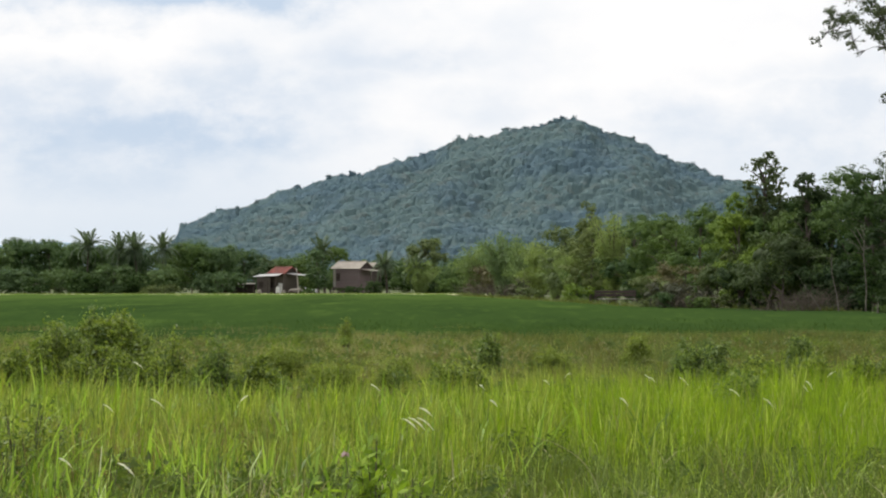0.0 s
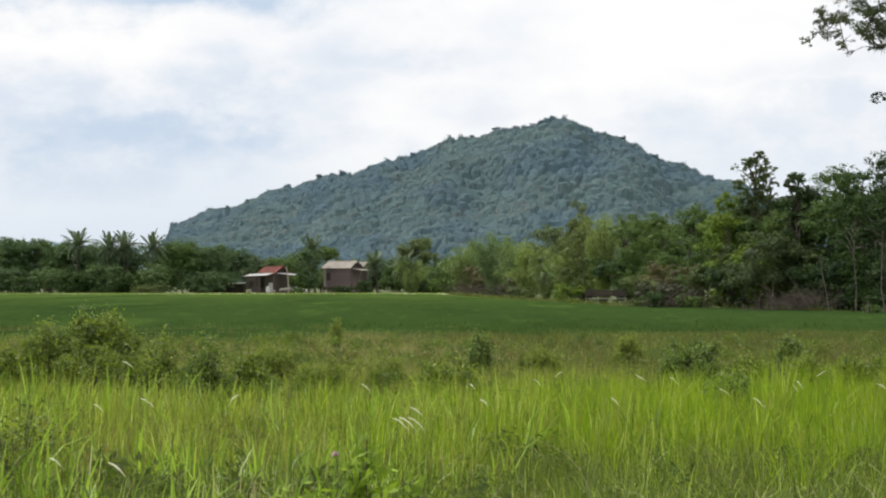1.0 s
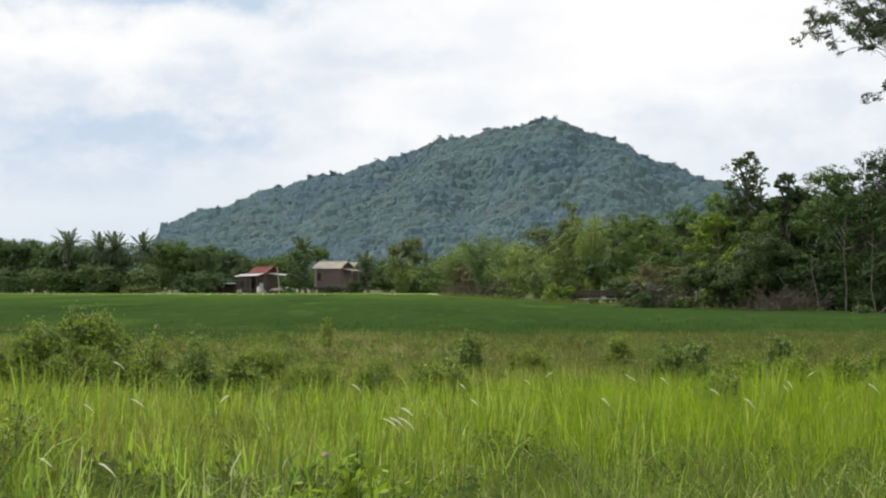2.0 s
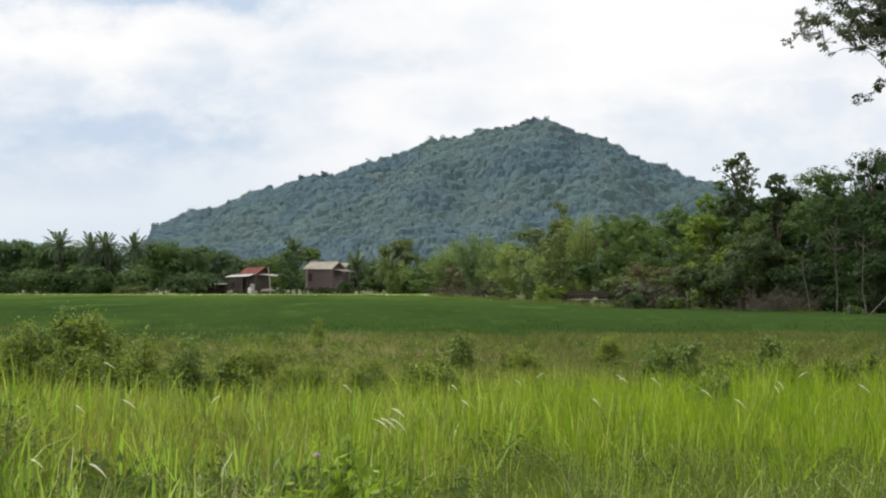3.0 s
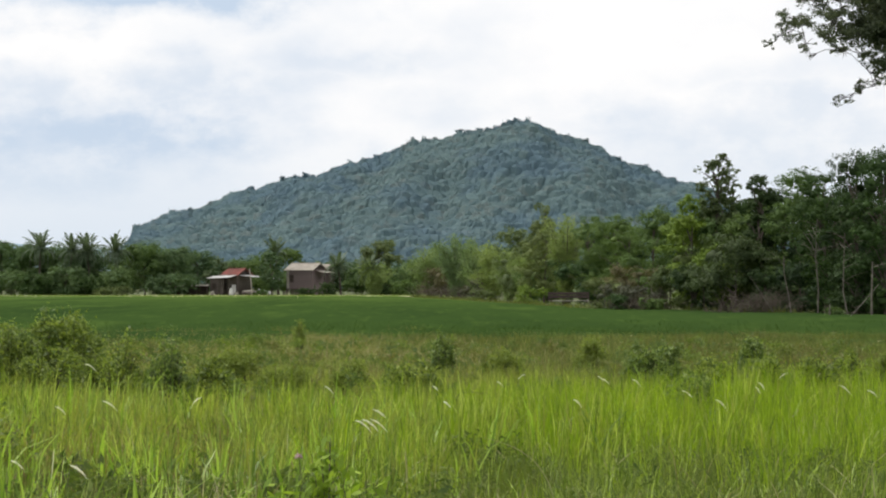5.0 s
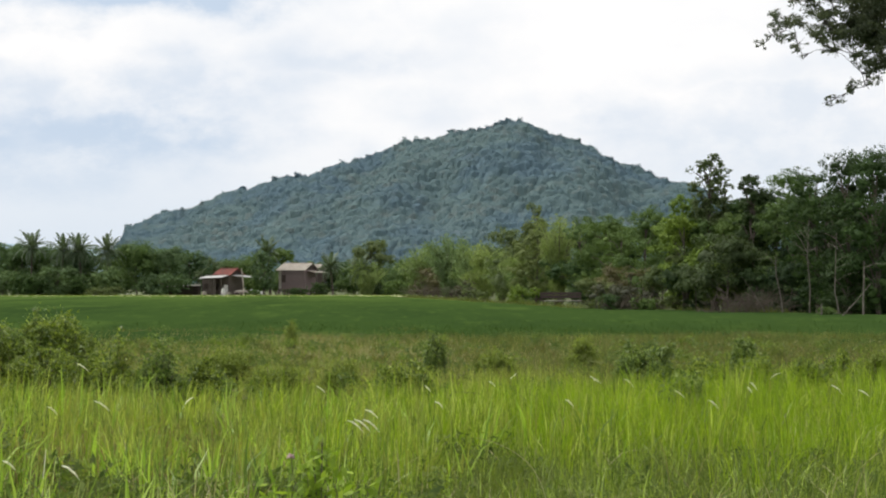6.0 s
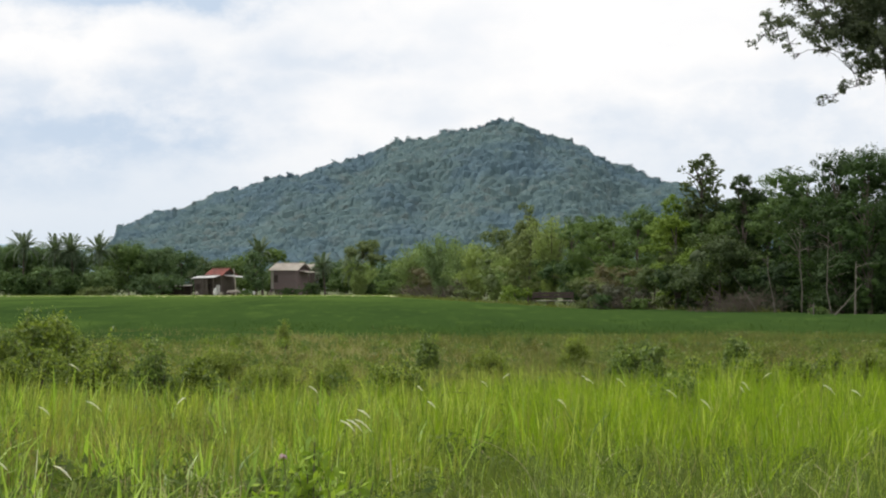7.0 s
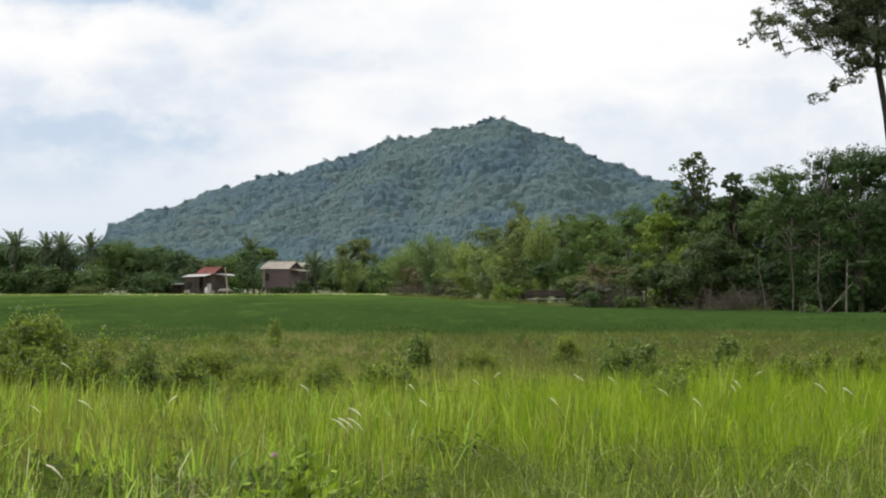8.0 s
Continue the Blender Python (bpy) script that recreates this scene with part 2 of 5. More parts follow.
# the ridge's pale blue is air haze held in its base colour
FAR_HILL = surface("hazed_mountain", ((0.22, 0.3, 0.36), (0.24, 0.32, 0.38), (0.22, 0.29, 0.35)), 0.004, 0.95, 0.1)
RED_TILE = surface("red_roof_tiles", ((0.24, 0.07, 0.056), (0.13, 0.05, 0.042), (0.19, 0.12, 0.095)), 0.9, 0.8, 0.3)
TIN = surface("weathered_tin", ((0.3, 0.27, 0.225), (0.22, 0.19, 0.16), (0.36, 0.33, 0.285)), 0.7, 0.5, 0.2)
TIN_BRIGHT = surface("bright_tin", ((0.46, 0.45, 0.44), (0.36, 0.35, 0.34), (0.55, 0.54, 0.54)), 0.8, 0.45, 0.2)
BOARD = surface("weathered_boards", ((0.21, 0.145, 0.15), (0.13, 0.105, 0.1), (0.21, 0.185, 0.17)), 0.5, 0.85, 0.4, 5.0, (3, 3, 0.5))
BOARD_GREY = surface("grey_boards", ((0.12, 0.1, 0.085), (0.08, 0.065, 0.055), (0.16, 0.14, 0.12)), 1.2, 0.9, 0.4, 5.0, (3, 3, 0.5))
BOARD_DARK = surface("dark_boards", ((0.06, 0.045, 0.04), (0.045, 0.035, 0.03), (0.09, 0.07, 0.06)), 1.0, 0.9, 0.3)
PALE_WOOD = surface("pale_wood", ((0.42, 0.37, 0.32), (0.32, 0.28, 0.24), (0.5, 0.46, 0.4)), 2.0, 0.85, 0.3)
BOARD_PALE = surface("pale_grey_boards", ((0.34, 0.32, 0.28), (0.24, 0.22, 0.19), (0.42, 0.4, 0.35)), 1.0, 0.9, 0.4, 5.0, (3, 3, 0.5))
WHITE = surface("white_paint", ((0.7, 0.69, 0.66), (0.6, 0.59, 0.56), (0.76, 0.75, 0.72)), 2.0, 0.7, 0.1)


# ---- building blocks ----
def mesh_of(name, verts, faces, mat):
    me = bpy.data.meshes.new(name)
    me.from_pydata(verts, [], faces)
    me.materials.append(mat)
    return me


def quads(name, v, mat):
    """A mesh of separate four-cornered faces from an array of corners (n, 4, 3)."""
    v = np.asarray(v, dtype=np.float32)
    count = len(v)
    me = bpy.data.meshes.new(name)
    me.vertices.add(count * 4)
    me.vertices.foreach_set("co", v.ravel())
    me.loops.add(count * 4)
    me.loops.foreach_set("vertex_index", np.arange(count * 4, dtype=np.int32))
    me.polygons.add(count)
    me.polygons.foreach_set("loop_start", np.arange(0, count * 4, 4, dtype=np.int32))
    me.update(calc_edges=True)
    me.materials.append(mat)
    return me


ICO = [(0, 0, 1)] + [(0.894 * math.cos(math.pi * k / 2.5), 0.894 * math.sin(math.pi * k / 2.5), 0.447) for k in range(5)] + [(0.894 * math.cos(math.pi * (k + 0.5) / 2.5), 0.894 * math.sin(math.pi * (k + 0.5) / 2.5), -0.447) for k in range(5)] + [(0, 0, -1)]
ICO_FACES = np.array([f for k in range(5) for f in ((0, 1 + k, 1 + (k + 1) % 5), (1 + k, 6 + k, 1 + (k + 1) % 5), (1 + (k + 1) % 5, 6 + k, 6 + (k + 1) % 5), (11, 6 + (k + 1) % 5, 6 + k))])
ICO = np.array(ICO)


def part(name, me, parent, label=""):
    ob = new(name, me)
    ob.parent = parent
    return tagged(ob, label) if label else ob


def thing(name, place, label, category, group="", kind=""):
    ob = new(name)
    ob.empty_display_size = 0.2
    ob.matrix_world = Matrix.Translation(place)
    return tagged(ob, label, category, group, kind)


class Solid:
    """Gathers tubes, boxes and plates into one mesh."""

    def __init__(self):
        self.v, self.f = [], []

    def tube(self, points, radii, sides=6):
        points = [Vector(p) for p in points]
        base = len(self.v)
        for i, (p, r) in enumerate(zip(points, radii)):
            ahead = (points[min(i + 1, len(points) - 1)] - points[max(i - 1, 0)]).normalized()
            a = ahead.cross(Vector((0.31, 0.95, 0.05))).normalized()
            b = ahead.cross(a)
            for k in range(sides):
                w = 2 * math.pi * k / sides
                self.v.append(p + a * (r * math.cos(w)) + b * (r * math.sin(w)))
        for i in range(len(points) - 1):
            for k in range(sides):
                c, d = base + i * sides + k, base + i * sides + (k + 1) % sides
                self.f.append((c, d, d + sides, c + sides))
        self.f.append(tuple(range(base, base + sides)))
        self.f.append(tuple(range(base + (len(points) - 1) * sides, base + len(points) * sides)))
        return self

    def box(self, low, high, turn=None):
        base = len(self.v)
        for z in (low[2], high[2]):
            for x, y in ((low[0], low[1]), (high[0], low[1]), (high[0], high[1]), (low[0], high[1])):
                p = Vector((x, y, z))
                self.v.append(turn @ p if turn else p)
        for q in ((3, 2, 1, 0), (4, 5, 6, 7), (0, 1, 5, 4), (1, 2, 6, 5), (2, 3, 7, 6), (3, 0, 4, 7)):
            self.f.append(tuple(base + k for k in q))
        return self

    def plate(self, a, b, c, d, thick, waves=0, depth=0.03):
        """A sheet between four corners (a-b along the eave, d-c along the ridge), corrugated if waves is given."""
        a, b, c, d = (Vector(p) for p in (a, b, c, d))
        out = (b - a).cross(d - a).normalized()
        steps = max(1, waves * 4)
        base = len(self.v)
        for i in range(steps + 1):
            s = i / steps
            lift = depth * math.sin(2 * math.pi * waves * s) if waves else 0
            for p in (a.lerp(b, s), d.lerp(c, s)):
                self.v.append(p + out * lift)
                self.v.append(p + out * (lift - thick))
        for i in range(steps):
            k = base + i * 4
            self.f += [(k, k + 4, k + 6, k + 2), (k + 1, k + 3, k + 7, k + 5), (k, k + 1, k + 5, k + 4), (k + 2, k + 6, k + 7, k + 3)]
        k = base + steps * 4
        self.f += [(base, base + 2, base + 3, base + 1), (k, k + 1, k + 3, k + 2)]
        return self

    def mesh(self, name, mat):
        return mesh_of(name, self.v, self.f, mat)


def unit(rng, count):
    v = rng.normal(size=(count, 3))
    return v / np.linalg.norm(v, axis=1, keepdims=True)


def leaves(rng, at, out, length, width, droop=0.2, loose=0.8):
    """Leaf-shaped faces at the points, facing roughly along out."""
    count = len(at)
    normal = out + loose * unit(rng, count)
    normal /= np.linalg.norm(normal, axis=1, keepdims=True)
    along = np.cross(normal, unit(rng, count))
    along[:, 2] -= droop
    along /= np.linalg.norm(along, axis=1, keepdims=True)
    across = np.cross(normal, along)
    across /= np.linalg.norm(across, axis=1, keepdims=True)
    size = rng.uniform(0.6, 1.35, (count, 1))
    l, w = along * length * size, across * width * size * 0.5
    return np.stack([at - 0.5 * l, at + w - 0.05 * l + 0.06 * length * normal, at + 0.5 * l, at - w - 0.05 * l - 0.06 * length * normal], 1)


def triangles(name, v, mat, centres=None, radii=None, rng=None):
    """A mesh of separate three-cornered faces (n, 3, 3), with rough inner masses if centres are given."""
    v = np.asarray(v, dtype=np.float32).reshape(-1, 3)
    loops = np.arange(len(v), dtype=np.int32)
    if centres is not None:
        centres, radii = np.asarray(centres), np.asarray(radii)
        inner = centres[:, None] + ICO[None] * radii[:, None] * rng.uniform(0.75, 1.2, (len(centres), 12, 1))
        loops = np.concatenate([loops, (len(v) + ICO_FACES[None] + 12 * np.arange(len(centres))[:, None, None]).astype(np.int32).ravel()])
        v = np.concatenate([v, inner.reshape(-1, 3).astype(np.float32)])
    me = bpy.data.meshes.new(name)
    me.vertices.add(len(v))
    me.vertices.foreach_set("co", v.ravel())
    me.loops.add(len(loops))
    me.loops.foreach_set("vertex_index", loops)
    me.polygons.add(len(loops) // 3)
    me.polygons.foreach_set("loop_start", np.arange(0, len(loops), 3, dtype=np.int32))
    me.update(calc_edges=True)
    me.materials.append(mat)
    return me


def small_leaves(rng, at, out, length, width, droop=0.15, loose=0.5):
    """Small pointed leaves, three-cornered, at the points, facing roughly along out."""
    count = len(at)
    normal = out + loose * unit(rng, count)
    normal /= np.linalg.norm(normal, axis=1, keepdims=True)
    along = np.cross(normal, unit(rng, count))
    along[:, 2] -= droop
    along /= np.linalg.norm(along, axis=1, keepdims=True)
    across = np.cross(normal, along)
    size = rng.uniform(0.6, 1.4, (count, 1)) * (length if np.isscalar(length) else length[:, None])
    l, w = along * size, across * size * (0.5 * width)
    return np.stack([at - 0.4 * l - w, at - 0.4 * l + w, at + 0.6 * l], 1)


def sprays(rng, lobes, total, size, per=9, tuft=(0.26, 0.5), loose=0.5, width=0.75, droop=0.15, share=2.0):
    """Leaves gathered into small tufts over the upper and outer sides of rounded lobes, with gaps between the tufts."""
    lobes = np.asarray(lobes)
    area = lobes[:, 3] * lobes[:, 5]
    which = rng.choice(len(lobes), max(6, per * len(lobes)), p=area / area.sum())
    lobe = lobes[which]
    way = unit(rng, len(which))
    way[:, 2] = way[:, 2] * 0.85 + 0.15
    way /= np.linalg.norm(way, axis=1, keepdims=True)
    middle = lobe[:, :3] + way * lobe[:, 3:] * rng.uniform(0.55, 1.05, (len(which), 1))
    radius = lobe[:, 3:].mean(1) * rng.uniform(*tuft, len(which))
    pick = rng.choice(len(which), total, p=radius ** share / (radius ** share).sum())
    turn = unit(rng, total)
    turn[:, 2] += 0.3
    turn /= np.linalg.norm(turn, axis=1, keepdims=True)
    at = middle[pick] + turn * radius[pick, None] * np.array([1, 1, 0.72]) * rng.uniform(0.35, 1.1, (total, 1))
    at[:, 2] = np.maximum(at[:, 2], 0.05)
    return small_leaves(rng, at, 0.65 * turn + 0.35 * way[pick] + np.array([0, 0, 0.2]), size, width, droop, loose)


def crown_lobes(rng, height, width, low, count):
    """Lobes that fill a crown with an uneven outline."""
    out = []
    mid = (height + low) / 2
    half = (height - low) / 2
    for i in range(count):
        h = rng.uniform(-0.95, 0.9) if i else 0.8
        reach = math.sqrt(max(0.08, 1 - h * h)) * width / 2
        turn = rng.uniform(0, 2 * math.pi)
        away = reach * rng.uniform(0.35, 0.9) if i else 0
        r = min(width, 1.5 * height) * rng.uniform(0.13, 0.27)
        z = min(mid + h * half, height - r * 0.75)
        out.append((away * math.cos(turn), away * math.sin(turn), max(z, r * 0.6), r, r, r * rng.uniform(0.6, 0.9)))
    return out


# ---- the lie of the land ----
def make_ground():
    """One sheet out to the horizon, finer near the eye."""
    rings = [0.0] + [1.5 * 1.12 ** i for i in range(72)]
    rings = [r for r in rings if r < 4700] + [4700]
    sides = 96
    verts, faces = [(0, 0, 0)], []
    for r in rings[1:]:
        for k in range(sides):
            w = 2 * math.pi * k / sides
            x, y = r * math.cos(w), r * math.sin(w)
            verts.append((x, y, 0.05 * noise.noise(Vector((x * 0.15, y * 0.15, 0))) if r < 400 else 0))
    for k in range(sides):
        faces.append((0, 1 + k, 1 + (k + 1) % sides))
    for i in range(len(rings) - 2):
        for k in range(sides):
            a, b = 1 + i * sides + k, 1 + i * sides + (k + 1) % sides
            faces.append((a, a + sides, b + sides, b))
    tagged(new("ground", mesh_of("ground", verts, faces, SOIL)), "flat grassy meadow ground with patches of bare earth", "ground", kind="structure")


make_ground()


def wood_edge(y):
    """How far to the right the rice reaches, at a distance."""
    return 2 + (300 - y) * 0.065 if y > 136 else 12.7 + (136 - y) * 0.37


def plot_edge(x, y, near, seed):
    """The wavering of a plot's near edge, which dies out inside it."""
    fade = math.exp(-max(y - near, 0) / (0.25 * near))
    return (2.6 if near > 100 else 1.5) * fade * (11.0 * noise.noise(Vector((x * 0.09, seed, 0))) + 4.0 * noise.noise(Vector((x * 0.35, seed, 4))) + 1.5 * noise.noise(Vector((x * 1.3, seed, 9))))


def make_plot(near, far, name, mat, label, seed):
    """A plot of rice: a dense canopy with upright blades standing out of it."""
    steps, cols = 60, 90
    rows = [near * (far / near) ** (i / steps) for i in range(steps + 1)]
    verts, faces = [], []
    for i, y in enumerate(rows):
        left, right = -0.34 * y - 10, min(wood_edge(y), 0.30 * y + 8)
        for k in range(cols + 1):
            x = left + (right - left) * k / cols
            verts.append((x, y + plot_edge(x, y, near, seed), 0.33 - (0.05 if near > 100 and i < 2 else 0) - 0.16 * max(0.0, (y - 150) / 184) + 0.06 * noise.noise(Vector((x * 0.2, y * 0.08, 3))) + 0.05 * noise.noise(Vector((x * 0.9, y * 0.4, 8)))))
    for i in range(steps):
        for k in range(cols):
            a = i * (cols + 1) + k
            faces.append((a, a + 1, a + cols + 2, a + cols + 1))
    base = len(verts)
    for k in range(cols + 1):
        verts.append((verts[k][0], verts[k][1] - 2.5, 0.05))
    for k in range(cols):
        faces.append((base + k, base + k + 1, k + 1, k))
    field = thing(name, (0, 0, 0), label, "rice field", kind="stuff")
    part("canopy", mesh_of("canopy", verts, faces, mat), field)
    rng = np.random.default_rng(seed)
    count = 20000 if near < 100 else 3000
    y = near + min(30.0, far - near) * rng.uniform(0, 1, count) ** 1.6
    x = rng.uniform(-0.27, 0.29, count) * y
    keep = x < np.array([wood_edge(v) for v in y]) + 0.5
    x, y = x[keep], y[keep]
    if near < 100:
        y = y + np.array([plot_edge(a, c, near, seed) for a, c in zip(x, y)])
        part("blades", blades(rng, x, y, 0.15, rng.uniform(0.2, 0.33, len(x)), 0.006 + y * 0.00014, RICE, 0.5), field)


def blades(rng, x, y, low, tall, wide, mat, lean=0.3, turn=None):
    """Grass blades: narrow bent strips of three faces, two where far off, from their feet and lengths."""
    count = len(x)
    base = np.stack([x, y, np.full(count, low) if np.isscalar(low) else low], 1)
    turn = rng.uniform(0, 2 * np.pi, count) if turn is None else turn
    way = np.stack([np.cos(turn), np.sin(turn), np.zeros(count)], 1)
    bend = (lean * rng.uniform(0.1, 1.6, count))[:, None]
    face = rng.uniform(-0.9, 0.9, count)
    side = np.stack([np.cos(face), np.sin(face), np.zeros(count)], 1)
    tall = np.asarray(tall)[:, None]
    wide = (np.asarray(wide) * np.ones(count))[:, None]
    rails = []
    cuts = ((0.0, 0.8), (0.45, 1.0), (0.78, 0.72), (1.0, 0.08)) if np.median(y) < 22 else ((0.0, 0.8), (0.55, 1.0), (1.0, 0.08))
    for s, w in cuts:
        mid = base + way * tall * bend * (0.15 * s + 0.85 * s ** 2.7) + np.array([0, 0, 1.0]) * tall * (s - 0.4 * bend * s ** 3)
        rails.append((mid - side * wide * w / 2, mid + side * wide * w / 2))
    v = np.concatenate([np.stack([r[k] for r in rails for k in (0, 1)], 1)], 0)
    me = bpy.data.meshes.new("blades")
    n = len(cuts)
    me.vertices.add(count * 2 * n)
    me.vertices.foreach_set("co", v.astype(np.float32).ravel())
    f = np.array([[2 * k, 2 * k + 1, 2 * k + 3, 2 * k + 2] for k in range(n - 1)])
    f = (f[None] + 2 * n * np.arange(count)[:, None, None]).astype(np.int32)
    me.loops.add(f.size)
    me.loops.foreach_set("vertex_index", f.ravel())
    me.polygons.add(f.size // 4)
    me.polygons.foreach_set("loop_start", np.arange(0, f.size, 4, dtype=np.int32))
    me.update(calc_edges=True)
    me.materials.append(mat)
    return me


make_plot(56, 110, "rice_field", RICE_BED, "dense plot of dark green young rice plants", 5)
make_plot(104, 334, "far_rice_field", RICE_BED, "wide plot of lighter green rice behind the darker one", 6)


def ripple(x, y, scale, seed):
    return np.array([noise.noise(Vector((a * scale, b * scale, seed))) for a, b in zip(x, y)])


# ---- the hill ----
def hill_height(x, y):
    """A lopsided ridge that rises from the plain to its top at about 2 km."""
    side = x - 117.0
    slope = 0.356 + 0.064 * np.tanh(side / 40.0)
    ridge = 163.0 - slope * (np.sqrt(side * side + 32.0 ** 2))
    ridge = ridge - 4.0 * (np.maximum(-side, 0) / 380.0) ** 3
    ridge = ridge + 2.0 * np.sin(x * 0.045 + 1.0) + 1.6 * np.sin(x * 0.11) + 4.6 * np.exp(-((x + 195.0) / 45.0) ** 2) + 2.2 * np.exp(-((x - 205.0) / 50.0) ** 2)
    edge = np.clip((x + 278.0 - np.maximum(2000.0 - y, 0) * 0.15) / 30.0, 0, 1)
    ridge = np.maximum(ridge, 0) * edge * edge * (3 - 2 * edge)
    s = np.clip((y - 1650.0) / 360.0, 0, 1)
    back = np.clip((2500.0 - y) / 450.0, 0, 1)
    fold = 1 + (0.1 * np.sin(x * 0.03 + y * 0.012) + 0.07 * np.sin(x * 0.071 - y * 0.02 + 1.3)) * s * (1 - s) * 4
    return ridge * (0.35 * s + 0.65 * s * s * (3 - 2 * s)) * fold * back * back * (3 - 2 * back)


def make_hill():
    xs, ys = np.linspace(-330, 640, 120), np.linspace(1640, 2510, 90)
    gx, gy = np.meshgrid(xs, ys)
    verts = np.stack([gx, gy, hill_height(gx, gy) - 0.3], -1).reshape(-1, 3).tolist()
    w = len(xs)
    faces = [(i * w + k, i * w + k + 1, (i + 1) * w + k + 1, (i + 1) * w + k) for i in range(len(ys) - 1) for k in range(w - 1)]
    tagged(new("hill", mesh_of("hill", verts, faces, HILL_SOIL)), "broad green hill rising behind the fields, blue haze in its colour", "hill", kind="structure")
    rng = np.random.default_rng(11)
    forest = thing("hill_forest", (0, 0, 0), "dense forest of round green crowns covering a hillside, blue haze in their colour", "forest", kind="stuff")
    # the closed canopy: rounded crowns of many sizes, grown into one another
    step = 1.7
    xs, ys = np.arange(-292, 470, step), np.arange(1655, 2034, step)
    gx, gy = np.meshgrid(xs, ys)
    gx, gy = gx + rng.uniform(-0.5, 0.5, gx.shape), gy + rng.uniform(-0.5, 0.5, gy.shape)
    h = hill_height(gx, gy)
    z = h + 1.6
    count, edge = 8000, 420
    cx, cy = rng.uniform(-290, 470, count), rng.uniform(1656, 2030, count)
    size = np.clip(rng.lognormal(1.32, 0.34, count), 1.8, 7.0)
    lift = 2.4 + 2.4 * ripple(cx, cy, 0.03, 6.0) + 1.4 * ripple(cx, cy, 0.08, 7.0) + 1.5 * rng.uniform(-0.8, 1.2, count) ** 3 + 0.25 * size
    cx[:edge], cy[:edge], size[:edge] = rng.uniform(-276, 430, edge), rng.uniform(1994, 2026, edge), rng.uniform(2.2, 4.6, edge)
    lift[:edge] = rng.uniform(2.4, 6.4, edge)
    # trees that stand out along the crest: x, height over the crest, reach
    tall = np.array([(96, 9.6, 4.4), (104, 12.0, 4.4), (110, 12.4, 4.6), (116, 11.8, 4.2), (126, 12.0, 2.8), (88, 9.6, 4.6), (80, 8.6, 4.2), (61, 9.6, 5.2), (69, 9, 4.2), (38, 8.6, 3.6), (27, 9.4, 4.6), (17, 10.4, 4.8),
                     (8, 9.4, 4.4), (-3, 9, 4.0), (-20, 10.6, 3.8), (-32, 8, 4), (-44, 9.4, 4.4), (-62, 9, 4), (-87, 10.4, 4.2), (-97, 9, 4), (-108, 9.6, 4.6), (-124, 8, 4), (-140, 9.4, 4.2), (-158, 8.4, 4),
                     (-178, 9.2, 4.2), (-198, 8.2, 4), (-216, 9.6, 4.4), (-232, 8.6, 4), (-250, 10, 4.2), (-258, 8.4, 4.6), (136, 8.6, 3.6), (150, 8, 4), (166, 8.8, 4), (182, 8.8, 4.4), (199, 8, 4), (214, 9.2, 4.2), (240, 9.6, 4),
                     (252, 8.4, 4), (266, 9, 4.6)])
    cx, size, lift = np.append(cx, tall[:, 0]), np.append(size, 0.85 * tall[:, 2]), np.append(lift, tall[:, 1] - 2.3)
    cy = np.append(cy, 2004 + rng.uniform(-6, 6, len(tall)))
    ch = hill_height(cx, cy)
    for px, py, r, up, ground in zip(cx, cy, size, lift, ch):
        if ground < 1.5:
            continue
        i0, i1 = max(int((py - r - 1655) / step), 0), int((py + r - 1655) / step) + 2
        k0, k1 = max(int((px - r + 292) / step), 0), int((px + r + 292) / step) + 2
        away = (gx[i0:i1, k0:k1] - px) ** 2 + (gy[i0:i1, k0:k1] - py) ** 2
        dome = ground + up + 0.72 * np.sqrt(np.maximum(r * r - away, 0)) - 0.62 * r
        z[i0:i1, k0:k1] = np.where(away < r * r, np.maximum(z[i0:i1, k0:k1], dome), z[i0:i1, k0:k1])
    z = z + rng.normal(size=z.shape) * 0.2
    z = np.where(h > 0.5, z, h - 0.6)
    w = len(xs)
    i = np.arange(len(ys) - 1)[:, None] * w + np.arange(w - 1)[None]
    f = np.stack([i, i + 1, i + w + 1, i + w], -1).reshape(-1, 4)
    f = f[(h.ravel()[f] > 0.5).any(1)]
    p = np.stack([gx, gy, z], -1).reshape(-1, 3)
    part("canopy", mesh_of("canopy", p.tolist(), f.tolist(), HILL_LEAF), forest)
    # leaves over the crowns
    a, b, c, d = (p[f[:, k]] for k in range(4))
    out = np.cross(c - a, d - b)
    out /= np.linalg.norm(out, axis=1, keepdims=True)
    pick = rng.integers(0, len(f), 310000)
    at = a[pick] + (b - a)[pick] * rng.uniform(0, 1, (len(pick), 1)) + (d - a)[pick] * rng.uniform(0, 1, (len(pick), 1)) + out[pick] * rng.uniform(0.0, 0.9, (len(pick), 1))
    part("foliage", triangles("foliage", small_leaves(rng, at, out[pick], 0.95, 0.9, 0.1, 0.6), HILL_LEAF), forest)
    lobes = []
    for px, up, r in tall:
        py, r = 2004 + rng.uniform(-6, 6), r * 0.8
        pz = float(hill_height(np.array(px), np.array(py))) + up - 2.6
        for k in range(9):
            turn = rng.uniform(0, 2 * math.pi)
            lobes.append((px + 0.7 * r * math.cos(turn), py + 0.7 * r * math.sin(turn), pz + r * rng.uniform(-1.3, 0.3), 0.5 * r, 0.5 * r, 0.42 * r))
    part("foliage", triangles("foliage", sprays(rng, lobes, 16000, 0.9, 5, (0.5, 0.9), 0.5, 0.9), HILL_LEAF), forest)


make_hill()


